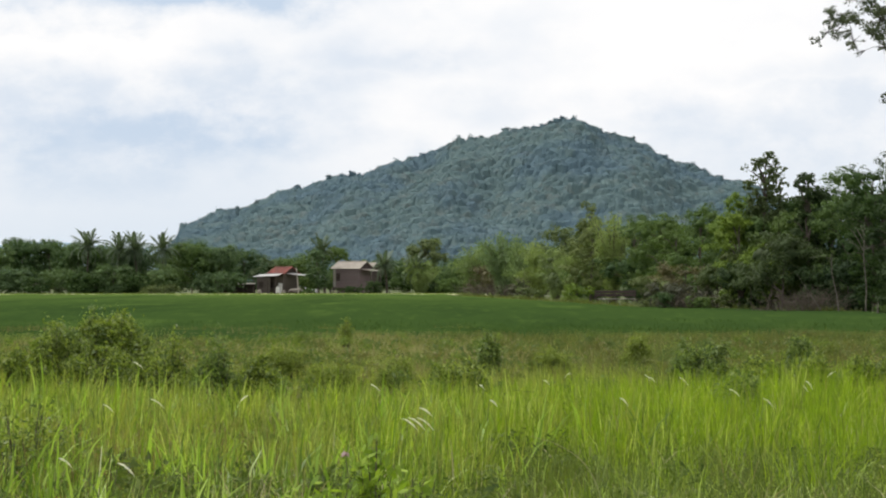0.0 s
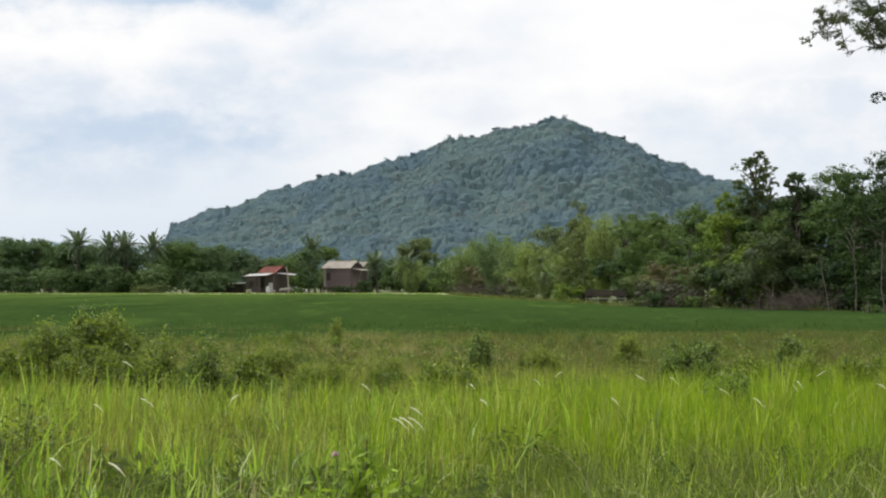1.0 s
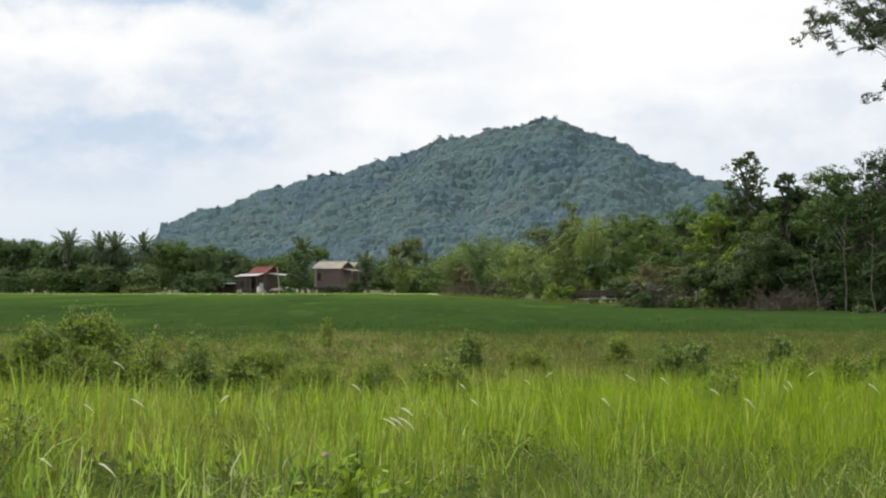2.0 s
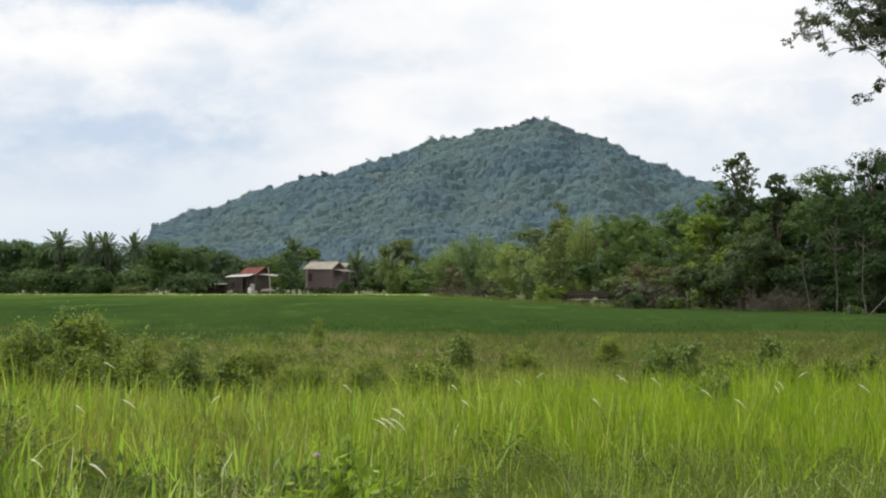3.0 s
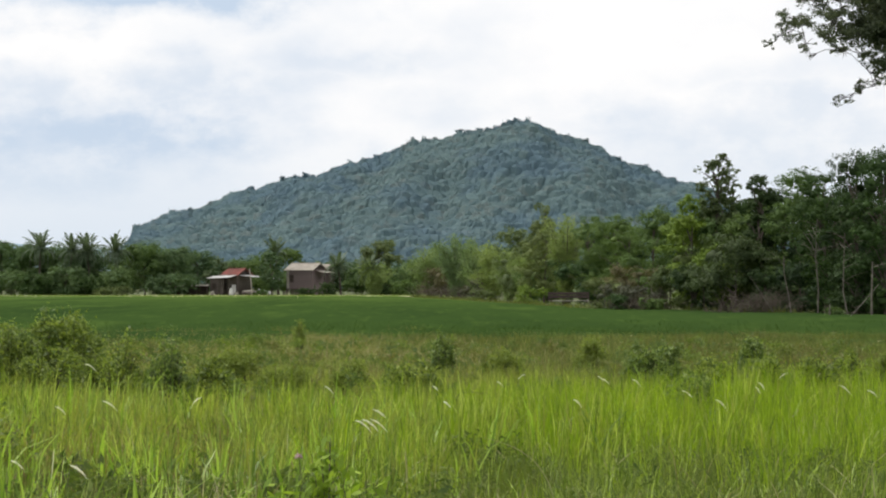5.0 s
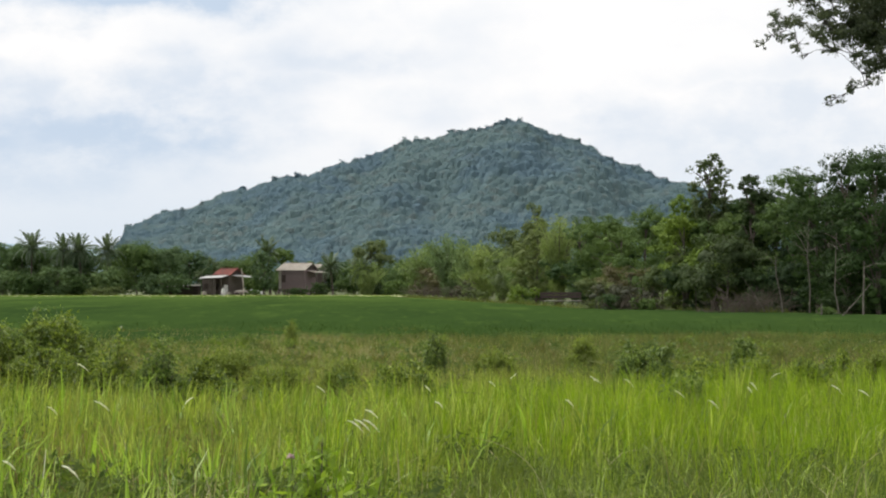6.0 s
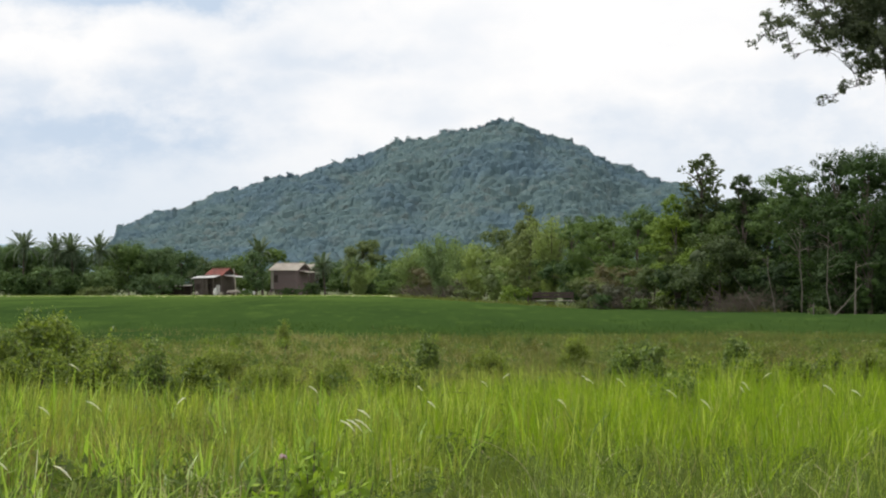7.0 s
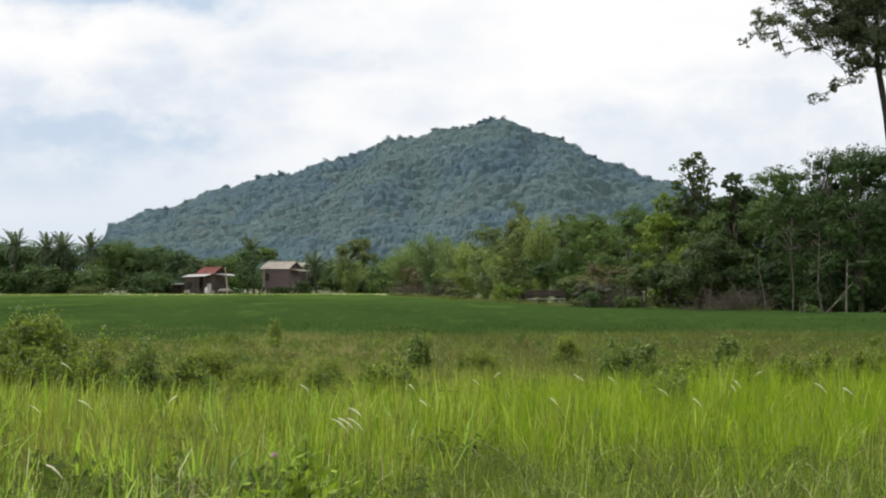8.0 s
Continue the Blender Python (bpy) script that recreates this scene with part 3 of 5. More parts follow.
def make_far_mountain():
    verts, faces = [], []
    for i in range(81):
        x = -1400 + 28 * i
        top = 80 + 8 * math.sin(x * 0.006 + 0.5) + 4 * math.sin(x * 0.021)
        for y, z in ((4000, 0), (4200, 0.7 * top), (4400, top), (4600, 0)):
            verts.append((x, y, z))
    for i in range(80):
        for k in range(3):
            a = i * 4 + k
            faces.append((a, a + 4, a + 5, a + 1))
    tagged(new("backdrop", mesh_of("backdrop", verts, faces, FAR_HILL)), "low mountain ridge on the horizon, blue haze in its colour", "mountain", kind="structure")


make_far_mountain()


# ---- trees ----
def make_tree(x, y, height, width, leaf, name="tree", label="", low=0.12, count=None, size=None, total=None, seed=0, shrub=False, lobes=None):
    rng = np.random.default_rng(int(abs(x) * 131 + y * 17 + height * 977) % 100003 + seed)
    words = {"dark": "dark green", "deep": "deep green", "mid": "green", "bright": "bright yellow-green", "pale": "pale green", "brown": "half-dry brownish", "olive": "dull olive green", "belt": "dusky green"}[leaf]
    kind_words = "rounded shrub growing at the edge of the trees" if shrub else "leafy tree with a dense uneven crown"
    root = thing(name, (x, y, 0), label or f"{words} {kind_words}", "shrub" if shrub else "tree", "shrubs" if shrub else "trees")
    lobes = lobes or crown_lobes(rng, height, width, height * low, count or (14 if shrub else 26))
    wood = Solid()
    top = height * 0.8
    lean = rng.uniform(-0.05, 0.05, 2) * height
    stem = [(lean[0] * s * s, lean[1] * s * s, top * s) for s in (0, 0.3, 0.6, 1.0)]
    r = 0.012 * height + 0.04
    wood.tube(stem, (r, r * 0.8, r * 0.55, r * 0.2))
    for l in lobes[::2]:
        s = max(0.12, min(0.85, l[2] / top - 0.2))
        foot = Vector((lean[0] * s * s, lean[1] * s * s, top * s))
        end = Vector(l[:3])
        wood.tube((foot, foot.lerp(end, 0.5) + Vector((0, 0, 0.05 * height)), end), (r * 0.4, r * 0.28, r * 0.1), 5)
    part("trunk", wood.mesh("trunk", BARK), root)
    size = size or max(0.13, y * 0.00075)
    total = total or int(min(10500, 8 * width * height / size ** 2))
    part("crown", triangles("crown", sprays(rng, lobes, total, size), LEAF[leaf], [l[:3] for l in lobes], [[0.33 * r for r in l[3:]] for l in lobes], rng), root)
    return root


# x, distance, height, crown width, leaf
for row in [
    (-81.56, 372, 9.36, 11.97, 'belt'),
    (-76.42, 378, 10.1, 11.52, 'mid'),
    (-70.54, 374, 9.71, 10.14, 'belt'),
    (-64.72, 368, 8.98, 9.97, 'mid'),
    (-60.39, 372, 8.86, 10.08, 'belt'),
    (-54.16, 366, 8.54, 9.92, 'belt'),
    (-49.53, 370, 8.32, 8.77, 'belt'),
    (-43.56, 362, 9.16, 10.55, 'mid'),
    (-38.67, 364, 8.31, 10.36, 'belt'),
    (-35.49, 372, 8.05, 7.56, 'belt'),
] + [
    (-33.16, 380, 7.05, 6.44, 'pale'),
    (-29.11, 385, 6.5, 7.17, 'mid'),
    (-24.87, 384, 7.52, 8.07, 'mid'),
    (-19.26, 382, 8.53, 5.69, 'mid'),
    (-21.38, 357, 7.9, 4.6, 'belt'),
    (-14.99, 384, 6.07, 7.8, 'mid'),
    (-2.99, 380, 10.35, 7.47, 'pale'),
    (-6.32, 376, 5.98, 7.64, 'mid'),
    (0.1, 372, 5.13, 8.82, 'mid'),
    (3.79, 368, 6.59, 7.48, 'mid'),
    (-12.38, 384, 5.23, 6.5, 'dark'),
]:
    make_tree(*row)
for row in [
    (-90.58, 396, 8.56, 10.06, 'belt'),
    (-87.37, 404, 7.49, 10.26, 'belt'),
    (-82.13, 403, 7.7, 10.24, 'belt'),
    (-76.91, 402, 7.9, 10.21, 'belt'),
    (-71.72, 401, 8.1, 10.19, 'belt'),
    (-66.56, 400, 8.3, 10.16, 'belt'),
    (-61.42, 399, 8.5, 10.14, 'belt'),
    (-56.3, 398, 7.3, 10.11, 'belt'),
    (-51.21, 397, 7.5, 10.09, 'belt'),
    (-46.15, 396, 7.7, 10.06, 'belt'),
    (-42.04, 404, 8.04, 10.26, 'belt'),
    (-36.91, 403, 6.5, 10.24, 'belt'),
    (-31.81, 402, 6.7, 10.21, 'belt'),
    (-26.73, 401, 6.91, 10.19, 'belt'),
    (-21.68, 400, 5.7, 10.16, 'belt'),
    (-16.65, 399, 5.91, 10.14, 'belt'),
    (-11.65, 398, 6.11, 10.11, 'belt'),
    (-6.67, 397, 6.32, 10.09, 'belt'),
    (-1.72, 396, 6.52, 10.06, 'belt'),
    (3.28, 404, 6.84, 10.26, 'belt'),
]:
    make_tree(*row, total=4000)
for row in [
    (13.47, 228, 8.41, 6.18, 'pale'),
    (13.86, 196, 7.16, 5.31, 'pale'),
    (17.53, 188, 8.07, 5.09, 'mid'),
    (19.29, 182, 7.77, 5.86, 'mid'),
    (17.72, 144, 7.22, 4.88, 'mid'),
    (18.04, 160, 6.48, 4.34, 'mid'),
    (18.6, 129.5, 7.34, 4.04, 'bright'),
    (18.83, 136, 6.15, 3.22, 'bright'),
    (18.0, 126.5, 6.3, 3.1, 'bright'),
    (20.28, 126, 6.07, 4.1, 'mid'),
    (19.42, 124, 4.25, 3.36, 'bright'),
    (21.7, 130, 6.77, 3.96, 'mid'),
    (19.31, 127, 5.86, 3.01, 'mid'),
    (21.54, 128, 7.11, 3.47, 'mid'),
]:
    make_tree(*row)
for row in [
    (23.28, 120, 8.66, 3.86, 'mid'),
    (23.6, 114, 8.38, 3.86, 'deep'),
    (24.25, 109, 8.74, 4.25, 'dark'),
    (25.26, 107, 8.79, 4.17, 'deep'),
    (27.0, 107, 8.73, 3.99, 'dark'),
    (23.42, 126, 7.71, 3.84, 'dark'),
    (21.1, 134, 6.63, 4.54, 'dark'),
    (25.99, 122, 7.52, 4.55, 'dark'),
]:
    make_tree(*row, low=0.06, count=46)
for row in [
    (10.0, 318, 7.23, 11.85, 'dark'),
    (15.4, 290, 7.54, 10.81, 'dark'),
    (18.7, 250, 8.1, 9.32, 'dark'),
    (20.49, 225, 7.78, 8.38, 'dark'),
    (21.46, 200, 7.11, 7.45, 'dark'),
    (21.28, 165, 6.85, 6.15, 'dark'),
    (22.2, 150, 7.0, 5.59, 'dark'),
    (24.37, 146, 7.06, 5.44, 'dark'),
    (26.4, 142, 7.69, 5.29, 'dark'),
    (28.23, 136, 8.18, 5.53, 'dark'),
    (29.8, 130, 8.6, 5.28, 'dark'),
    (32.12, 128, 8.49, 5.2, 'dark'),
    (27.09, 124, 7.28, 6.3, 'dark'),
    (28.49, 120, 6.78, 6.1, 'dark'),
    (25.47, 126, 6.34, 5.55, 'dark'),
]:
    make_tree(*row, low=0.05, total=8500)
for row in [
    (12.02, 188, 1.7, 3.06, 'bright'),
    (9.17, 224, 1.38, 4.55, 'pale'),
    (13.26, 133, 2.2, 2.97, 'pale'),
    (13.29, 127, 1.35, 1.72, 'mid'),
    (15.65, 134, 3.0, 4.99, 'brown'),
    (17.25, 131, 2.97, 3.99, 'olive'),
    (19.71, 121, 4.59, 6.15, 'olive'),
    (18.1, 127, 3.97, 3.87, 'olive'),
    (21.16, 119, 2.86, 3.63, 'dark'),
    (22.51, 116, 3.15, 4.32, 'dark'),
    (18.35, 124, 2.91, 3.78, 'dark'),
    (15.57, 126, 1.05, 2.13, 'mid'),
    (24.34, 118, 2.86, 4.8, 'dark'),
    (25.83, 114, 3.75, 4.63, 'dark'),
    (27.01, 110, 3.23, 4.1, 'dark'),
    (16.61, 188, 4.5, 7.01, 'deep'),
    (22.4, 126, 3.95, 4.27, 'dark'),
    (27.6, 116, 5.6, 5.0, 'dark'),
]:
    make_tree(*row, name="shrub", low=0.0, shrub=True)
for row in [
    (6.9, 296, 4.45, 9.02, 'brown'),
    (11.79, 262, 3.43, 7.99, 'brown'),
    (14.78, 205, 3.63, 5.56, 'mid'),
    (-47.12, 352, 1.8, 6.56, 'pale'),
    (-49.22, 352, 1.32, 4.77, 'pale'),
    (-15.37, 350, 1.52, 3.56, 'dark'),
    (-22.8, 352, 1.13, 3.1, 'mid'),
    (1.52, 350, 2.84, 5.93, 'mid'),
    (-1.34, 354, 3.05, 7.2, 'dark'),
    (-11.9, 354, 2.38, 4.8, 'dark'),
    (14.48, 130, 1.91, 3.96, 'brown'),
    (-75.36, 364, 4.86, 11.1, 'belt'),
    (-66.61, 362, 4.45, 13.49, 'belt'),
    (-56.93, 366, 4.28, 12.4, 'dark'),
    (-38.6, 357, 3.83, 10.88, 'belt'),
    (-60.03, 355, 3.24, 6.01, 'deep'),
    (-69.65, 355, 3.05, 5.53, 'deep'),
    (-56.34, 356, 5.18, 7.96, 'belt'),
    (-51.52, 356, 3.63, 6.75, 'deep'),
    (-48.01, 355, 4.97, 7.22, 'belt'),
    (-61.36, 356, 4.02, 6.75, 'deep'),
    (22.29, 106, 0.74, 1.08, 'mid'),
]:
    make_tree(*row, name="shrub", low=0.0, shrub=True, count=44)
make_tree(14.56, 205, 10.1, 2.6, "pale", label="slender pale green tree rising over bamboo", low=0.2, count=70)
make_tree(21.6, 123, 8.4, 2.3, "dark", label="dark vine-covered columnar tree at the wood's edge", low=0.3, count=40)


def make_bamboo(x, y, height, width):
    rng = np.random.default_rng(int(abs(x) * 71 + y * 13))
    root = thing("bamboo_clump", (x, y, 0), "feathery light green bamboo clump with arching stems", "bamboo", "bamboo clumps")
    at = []
    for i in range(46):
        turn, reach = rng.uniform(0, 2 * math.pi), width * rng.uniform(0.1, 0.55)
        tall = height * rng.uniform(0.5, 1.08) * (1 - 0.25 * (reach / width))
        bend = Vector((math.cos(turn), math.sin(turn), 0)) * reach
        pts = [bend * (0.15 + 0.85 * s ** 2.2) + Vector((0, 0, tall * (1.25 * s - 0.32 * s ** 3.0))) for s in (0, 0.25, 0.5, 0.75, 0.9, 1.0)]
        part("culm", Solid().tube(pts, (0.045, 0.04, 0.034, 0.022, 0.014, 0.006), 5).mesh("culm", TWIG), root)
        for k in range(210):
            s = rng.uniform(0.12, 1.0)
            p = bend * (0.15 + 0.85 * s ** 2.2) + Vector((0, 0, tall * (1.25 * s - 0.32 * s ** 3.0)))
            at.append(np.array(p) + rng.normal(size=3) * 0.055 * width)
    at = np.array(at)
    at[:, 2] = np.maximum(at[:, 2], 0.2)
    v = small_leaves(rng, at, np.tile((0, -0.35, 0.6), (len(at), 1)), y * 0.0015, 0.3, 0.7, 0.9)
    part("foliage", triangles("foliage", v, LEAF["bamboo"]), root)


for row in [
    (4.96, 300, 7.9, 7.72),
    (8.51, 288, 9.21, 7.02),
    (10.32, 270, 7.51, 5.85),
    (11.82, 255, 6.98, 5.53),
    (13.07, 240, 6.03, 4.55),
    (15.66, 192, 8.82, 4.94),
    (13.6, 222, 5.59, 3.61),
    (-3.72, 352, 5.71, 5.72),
]:
    make_bamboo(*row)


def frond_mesh(length, bend, rng):
    """One palm frond: a bent rib with leaflets hanging on both sides; it points along x."""
    out = []

    def rib(s):
        return np.array([length * (s - 0.35 * bend * s ** 2.5), 0, -length * 0.95 * bend * s ** 2.4])
    for s in np.linspace(0.0, 0.9, 10):
        a, b = rib(s), rib(s + 0.1)
        out.append([a + [0, 0.016, 0], b + [0, 0.012, 0], b - [0, 0.012, 0], a - [0, 0.016, 0]])
    for s in np.linspace(0.08, 1.0, 38):
        p = rib(s)
        long = length * 0.2 * math.sin(math.pi * (0.2 + 0.7 * s)) * rng.uniform(0.8, 1.15)
        for side in (-1, 1):
            tip = p + np.array([0.8 * long, side * long * 0.6, -rng.uniform(0.3, 0.9) * long])
            out.append([p - [0.014, 0, 0], (p + tip) / 2 + [-0.02, 0, 0.025], tip, (p + tip) / 2 + [0.027, 0, 0.006]])
    return quads("frond", out, LEAF["palm"])


def make_palms():
    rng = np.random.default_rng(3)
    shapes = [frond_mesh(1.0, d, rng) for d in (0.28, 0.55, 0.82, 1.0)]
    for x, y, height, reach in [
    (-61.46, 360, 11.95, 3.2),
    (-56.35, 361, 11.09, 2.9),
    (-52.78, 360, 11.36, 3.2),
    (-48.26, 359, 11.33, 3.1),
    (-75.13, 384, 10.33, 2.5),
    (-77.11, 384, 10.02, 2.2),
    (-20.5, 362, 10.53, 2.7),
    (-9.55, 356, 7.88, 2.5),
    (-4.01, 352, 7.24, 2.6),
]:
        root = thing("coconut_palm", (x, y, 0), "tall coconut palm with a ragged head of fronds", "palm tree", "coconut palms")
        lean = rng.uniform(-0.7, 0.7)
        head = height - reach * 1.18
        trunk = Solid().tube([(lean * s * s, 0, head * s) for s in (0, 0.02, 0.3, 0.6, 1.0)], (0.3, 0.22, 0.16, 0.14, 0.12), 7)
        part("trunk", trunk.mesh("trunk", BARK), root, "slender ringed grey trunk")
        for i in range(40):
            level = i / 39
            f = part("frond", shapes[min(3, int(level * 4))], root)
            size = 1.3 * reach * rng.uniform(0.75, 1.08) * (1 - 0.36 * level)
            f.matrix_local = Matrix.Translation((lean, 0, head)) @ Euler((0, radians(-87 + 112 * level ** 0.85 + rng.uniform(-9, 9)), 2.4 * i + rng.uniform(-0.2, 0.2))).to_matrix().to_4x4() @ Matrix.Scale(size, 4)


make_palms()


def make_open_tree():
    """The tall thin tree that stands over the wood, with gaps between its tufts of leaves."""
    x, y = 19.8, 128.0
    rng = np.random.default_rng(21)
    root = thing("open_crowned_tree", (x, y, 0), "tall slender tree with a thin crown full of gaps", "tree", "trees")
    wood, lobes = Solid(), []
    wood.tube([(0, 0, 0), (0.1, 0, 3), (-0.1, 0, 6.2), (0.05, 0, 8.6)], (0.16, 0.14, 0.1, 0.04))
    wood.tube([(0.5, 0.6, 0), (0.8, 0.5, 4), (1.0, 0.4, 7.6)], (0.12, 0.1, 0.04))
    clumps = ((-0.55, 0.1, 9.2, 0.45), (0.05, -0.2, 9.6, 0.45), (0.55, 0.2, 9.3, 0.4), (1.05, 0.0, 8.7, 0.35), (-0.3, 0.3, 8.9, 0.4), (0.35, -0.3, 8.75, 0.4), (-1.1, 0.0, 8.85, 0.3),
              (-0.9, 0.2, 7.7, 0.45), (-0.55, -0.3, 7.2, 0.5), (0.2, 0.3, 7.5, 0.4), (1.1, 0.2, 7.7, 0.4), (0.9, -0.2, 7.0, 0.5), (-0.2, 0.1, 6.5, 0.6), (0.5, 0.2, 6.1, 0.6), (-0.8, 0.2, 6.0, 0.6),
              (-0.15, 0.2, 8.35, 0.5), (0.25, -0.2, 8.0, 0.5), (-0.5, 0.1, 8.2, 0.4), (0.75, 0.1, 8.2, 0.45), (-0.7, -0.2, 6.7, 0.5), (0.6, 0.3, 6.7, 0.5), (0.1, -0.1, 7.0, 0.5), (-0.1, 0.2, 5.6, 0.7), (0.9, 0.1, 5.7, 0.6))
    for cx, cy, cz, cr in clumps:
        stem_x = 0.9 if cx > 0.6 and cz < 8 else 0.0
        foot = Vector((stem_x, 0.4 if stem_x else 0, cz - rng.uniform(0.7, 1.3)))
        end = Vector((cx, cy, cz))
        wood.tube((foot, foot.lerp(end, 0.6) + Vector((0, 0, 0.1)), end), (0.05, 0.035, 0.012), 5)
        for k in range(8):
            jog = unit(rng, 1)[0] * cr * rng.uniform(0.4, 1.1)
            r = cr * rng.uniform(0.25, 0.5)
            lobes.append((cx + jog[0], cy + jog[1], cz + jog[2], r, r, r * 0.9))
    part("trunk", wood.mesh("trunk", BARK), root)
    part("crown", triangles("crown", sprays(rng, lobes, 16000, 0.12, 6, (0.35, 0.7), 0.8), LEAF["pale"]), root)


make_open_tree()


def make_great_tree():
    """The great tree close by, whose boughs hang into the sky."""
    y = 70.0
    rng = np.random.default_rng(8)
    foot = Vector((18.6, y, 0))
    root = thing("great_tree", foot, "tall dark tree with long spreading boughs seen against sky", "tree", "trees")
    # bough ends: x, height, reach of their leaves
    ends = [
    (12.58, 9.92, 0.3),
    (12.88, 10.17, 0.38),
    (13.15, 10.39, 0.42),
    (13.77, 10.92, 0.64),
    (13.83, 10.05, 0.46),
    (14.09, 9.6, 0.23),
    (14.66, 9.71, 0.38),
    (14.53, 10.58, 0.68),
    (15.1, 10.39, 0.76),
    (15.76, 10.17, 0.83),
    (16.43, 10.49, 1.04),
    (16.81, 9.63, 0.91),
    (15.54, 8.65, 0.46),
    (15.04, 8.08, 0.34),
    (15.88, 8.95, 0.49),
    (16.05, 8.5, 0.23),
    (16.24, 11.06, 1.04),
    (15.01, 11.25, 0.76),
] + [
    (16.71, 11.06, 1.04),
    (17.38, 10.2, 0.95),
    (17.09, 11.53, 1.14),
    (16.05, 10.68, 0.76),
    (16.33, 8.78, 0.42),
    (15.38, 8.21, 0.3),
    (14.78, 7.97, 0.19),
    (14.06, 12.1, 0.95),
    (15.38, 12.48, 1.14),
    (16.71, 12.48, 1.33),
    (18.04, 11.91, 1.33),
    (18.23, 10.2, 1.14),
    (19.56, 10.96, 1.33),
    (18.99, 9.26, 0.95),
    (20.51, 9.82, 0.95),
    (17.09, 13.81, 1.33),
    (18.8, 13.43, 1.33),
    (20.32, 12.48, 1.14),
    (16.3, 9.45, 0.62),
    (16.75, 9.2, 0.5),
    (15.75, 9.8, 0.5),
    (17.2, 9.35, 0.66),
    (17.4, 9.9, 0.8),
    (15.25, 9.85, 0.4),
]
    wood, lobes = Solid(), []
    stem = [(0.0, 0, 0), (-0.35, 0, 2.0), (-0.8, 0, 4.5), (-1.08, 0, 6.6), (-1.2, 0, 7.6), (-1.48, 0, 9.2), (-1.5, 0, 12.5)]
    wood.tube(stem, (0.3, 0.2, 0.155, 0.13, 0.12, 0.1, 0.05), 9)
    joints = [(Vector((-1.45, 0, 9.1)), 0.06), (Vector((-1.5, 0, 10.0)), 0.06), (Vector((-1.5, 0, 11.5)), 0.05)]
    for x, z, r in sorted(ends, key=lambda end: (end[0] - 17.1) ** 2 + 0.3 * (end[1] - 9.5) ** 2):
        end = Vector((x - foot.x, rng.uniform(-1.2, 1.2) * min(1.0, 2.5 * r), z))
        start, thick = min(joints, key=lambda j: (j[0] - end).length + 1.6 * max(0.0, j[0].z - end.z - 0.15))
        bow = start.lerp(end, 0.55) + Vector((rng.uniform(-0.1, 0.1), 0, 0.1 * (end - start).length))
        wood.tube((start, bow, end), (thick * 0.8, thick * 0.65, thick * 0.45), 6)
        joints.append((end, max(0.015, thick * 0.55)))
        for k in range(6 if r < 0.5 else 8):
            jog = unit(rng, 1)[0] * r * 0.8
            q = r * rng.uniform(0.3, 0.52)
            lobes.append((end.x + jog[0], end.y + jog[1], end.z + jog[2] * 0.8, q, q, q * 0.75))
            wood.tube((bow.lerp(end, 0.6), (end.x + jog[0], end.y + jog[1], end.z + jog[2] * 0.8)), (0.014, 0.005), 4)
    part("trunk", wood.mesh("trunk", DARK_BARK), root)
    part("crown", triangles("crown", sprays(rng, lobes, 104000, 0.08, 6, (0.4, 0.85), 1.0, 0.8, 0.2, 1.4), LEAF["great"]), root)


make_great_tree()


def make_stem(x, y, points, radius, label, name="bare_tree", twigs=0, mat=PALE_BARK):
    """A bare or dead stem with a few forked limbs."""
    rng = np.random.default_rng(int(x * 10 + y))
    root = thing(name, (x, y, 0), label, "tree", "bare stems")
    radius *= 0.62
    wood = Solid().tube(points, [radius * (1 - 0.6 * i / (len(points) - 1)) for i in range(len(points))])
    part("trunk", wood.mesh("trunk", mat), root)
    a, b = Vector(points[-2]), Vector(points[-1])
    for k in range(twigs):
        start = a.lerp(b, rng.uniform(0, 1))
        way = Vector((rng.uniform(-1, 1), rng.uniform(-0.4, 0.4), rng.uniform(-0.1, 0.5))).normalized() * rng.uniform(0.7, 1.7)
        limb = Solid().tube((start, start + way * 0.5 + Vector((0, 0, 0.1)), start + way), (radius * 0.35, radius * 0.25, radius * 0.1), 5)
        part("limb", limb.mesh("limb", mat), root)


make_stem(21.3, 112, [(0, 0, 0), (-0.15, 0, 1.2), (-0.4, 0, 2.4), (-0.45, 0, 3.4)], 0.07, "pale slender bare stem at the wood's edge", twigs=3)
make_stem(22.6, 111.5, [(0, 0, 0), (0.05, 0, 1.6), (-0.1, 0, 3.3), (0, 0, 5.4)], 0.075, "grey trunk with bare side limbs before dark foliage", twigs=14)
make_stem(20.7, 113, [(0, 0, 0), (-0.7, 0, 1.1), (-1.5, 0, 2.3)], 0.05, "dead stem leaning at the wood's edge")
make_stem(23.8, 104, [(0, 0, 0), (0.0, 0, 1.2), (0.05, 0, 3.0)], 0.1, "pale straight trunk at the wood's edge", twigs=2)
make_stem(22.9, 103.2, [(-0.6, 0, 0), (0.3, 0, 0.95), (1.1, 0, 1.9)], 0.06, "dead pole leaning against a trunk")
make_stem(22.0, 105.5, [(0, 0, 0), (0.0, 0, 0.5), (0.02, 0, 0.9)], 0.09, "broken grey stump among weeds")
make_stem(23.2, 106.5, [(0, 0, 0), (-0.3, 0, 1.5), (-0.2, 0, 4.5)], 0.07, "thin pale stem among dark foliage", twigs=6)


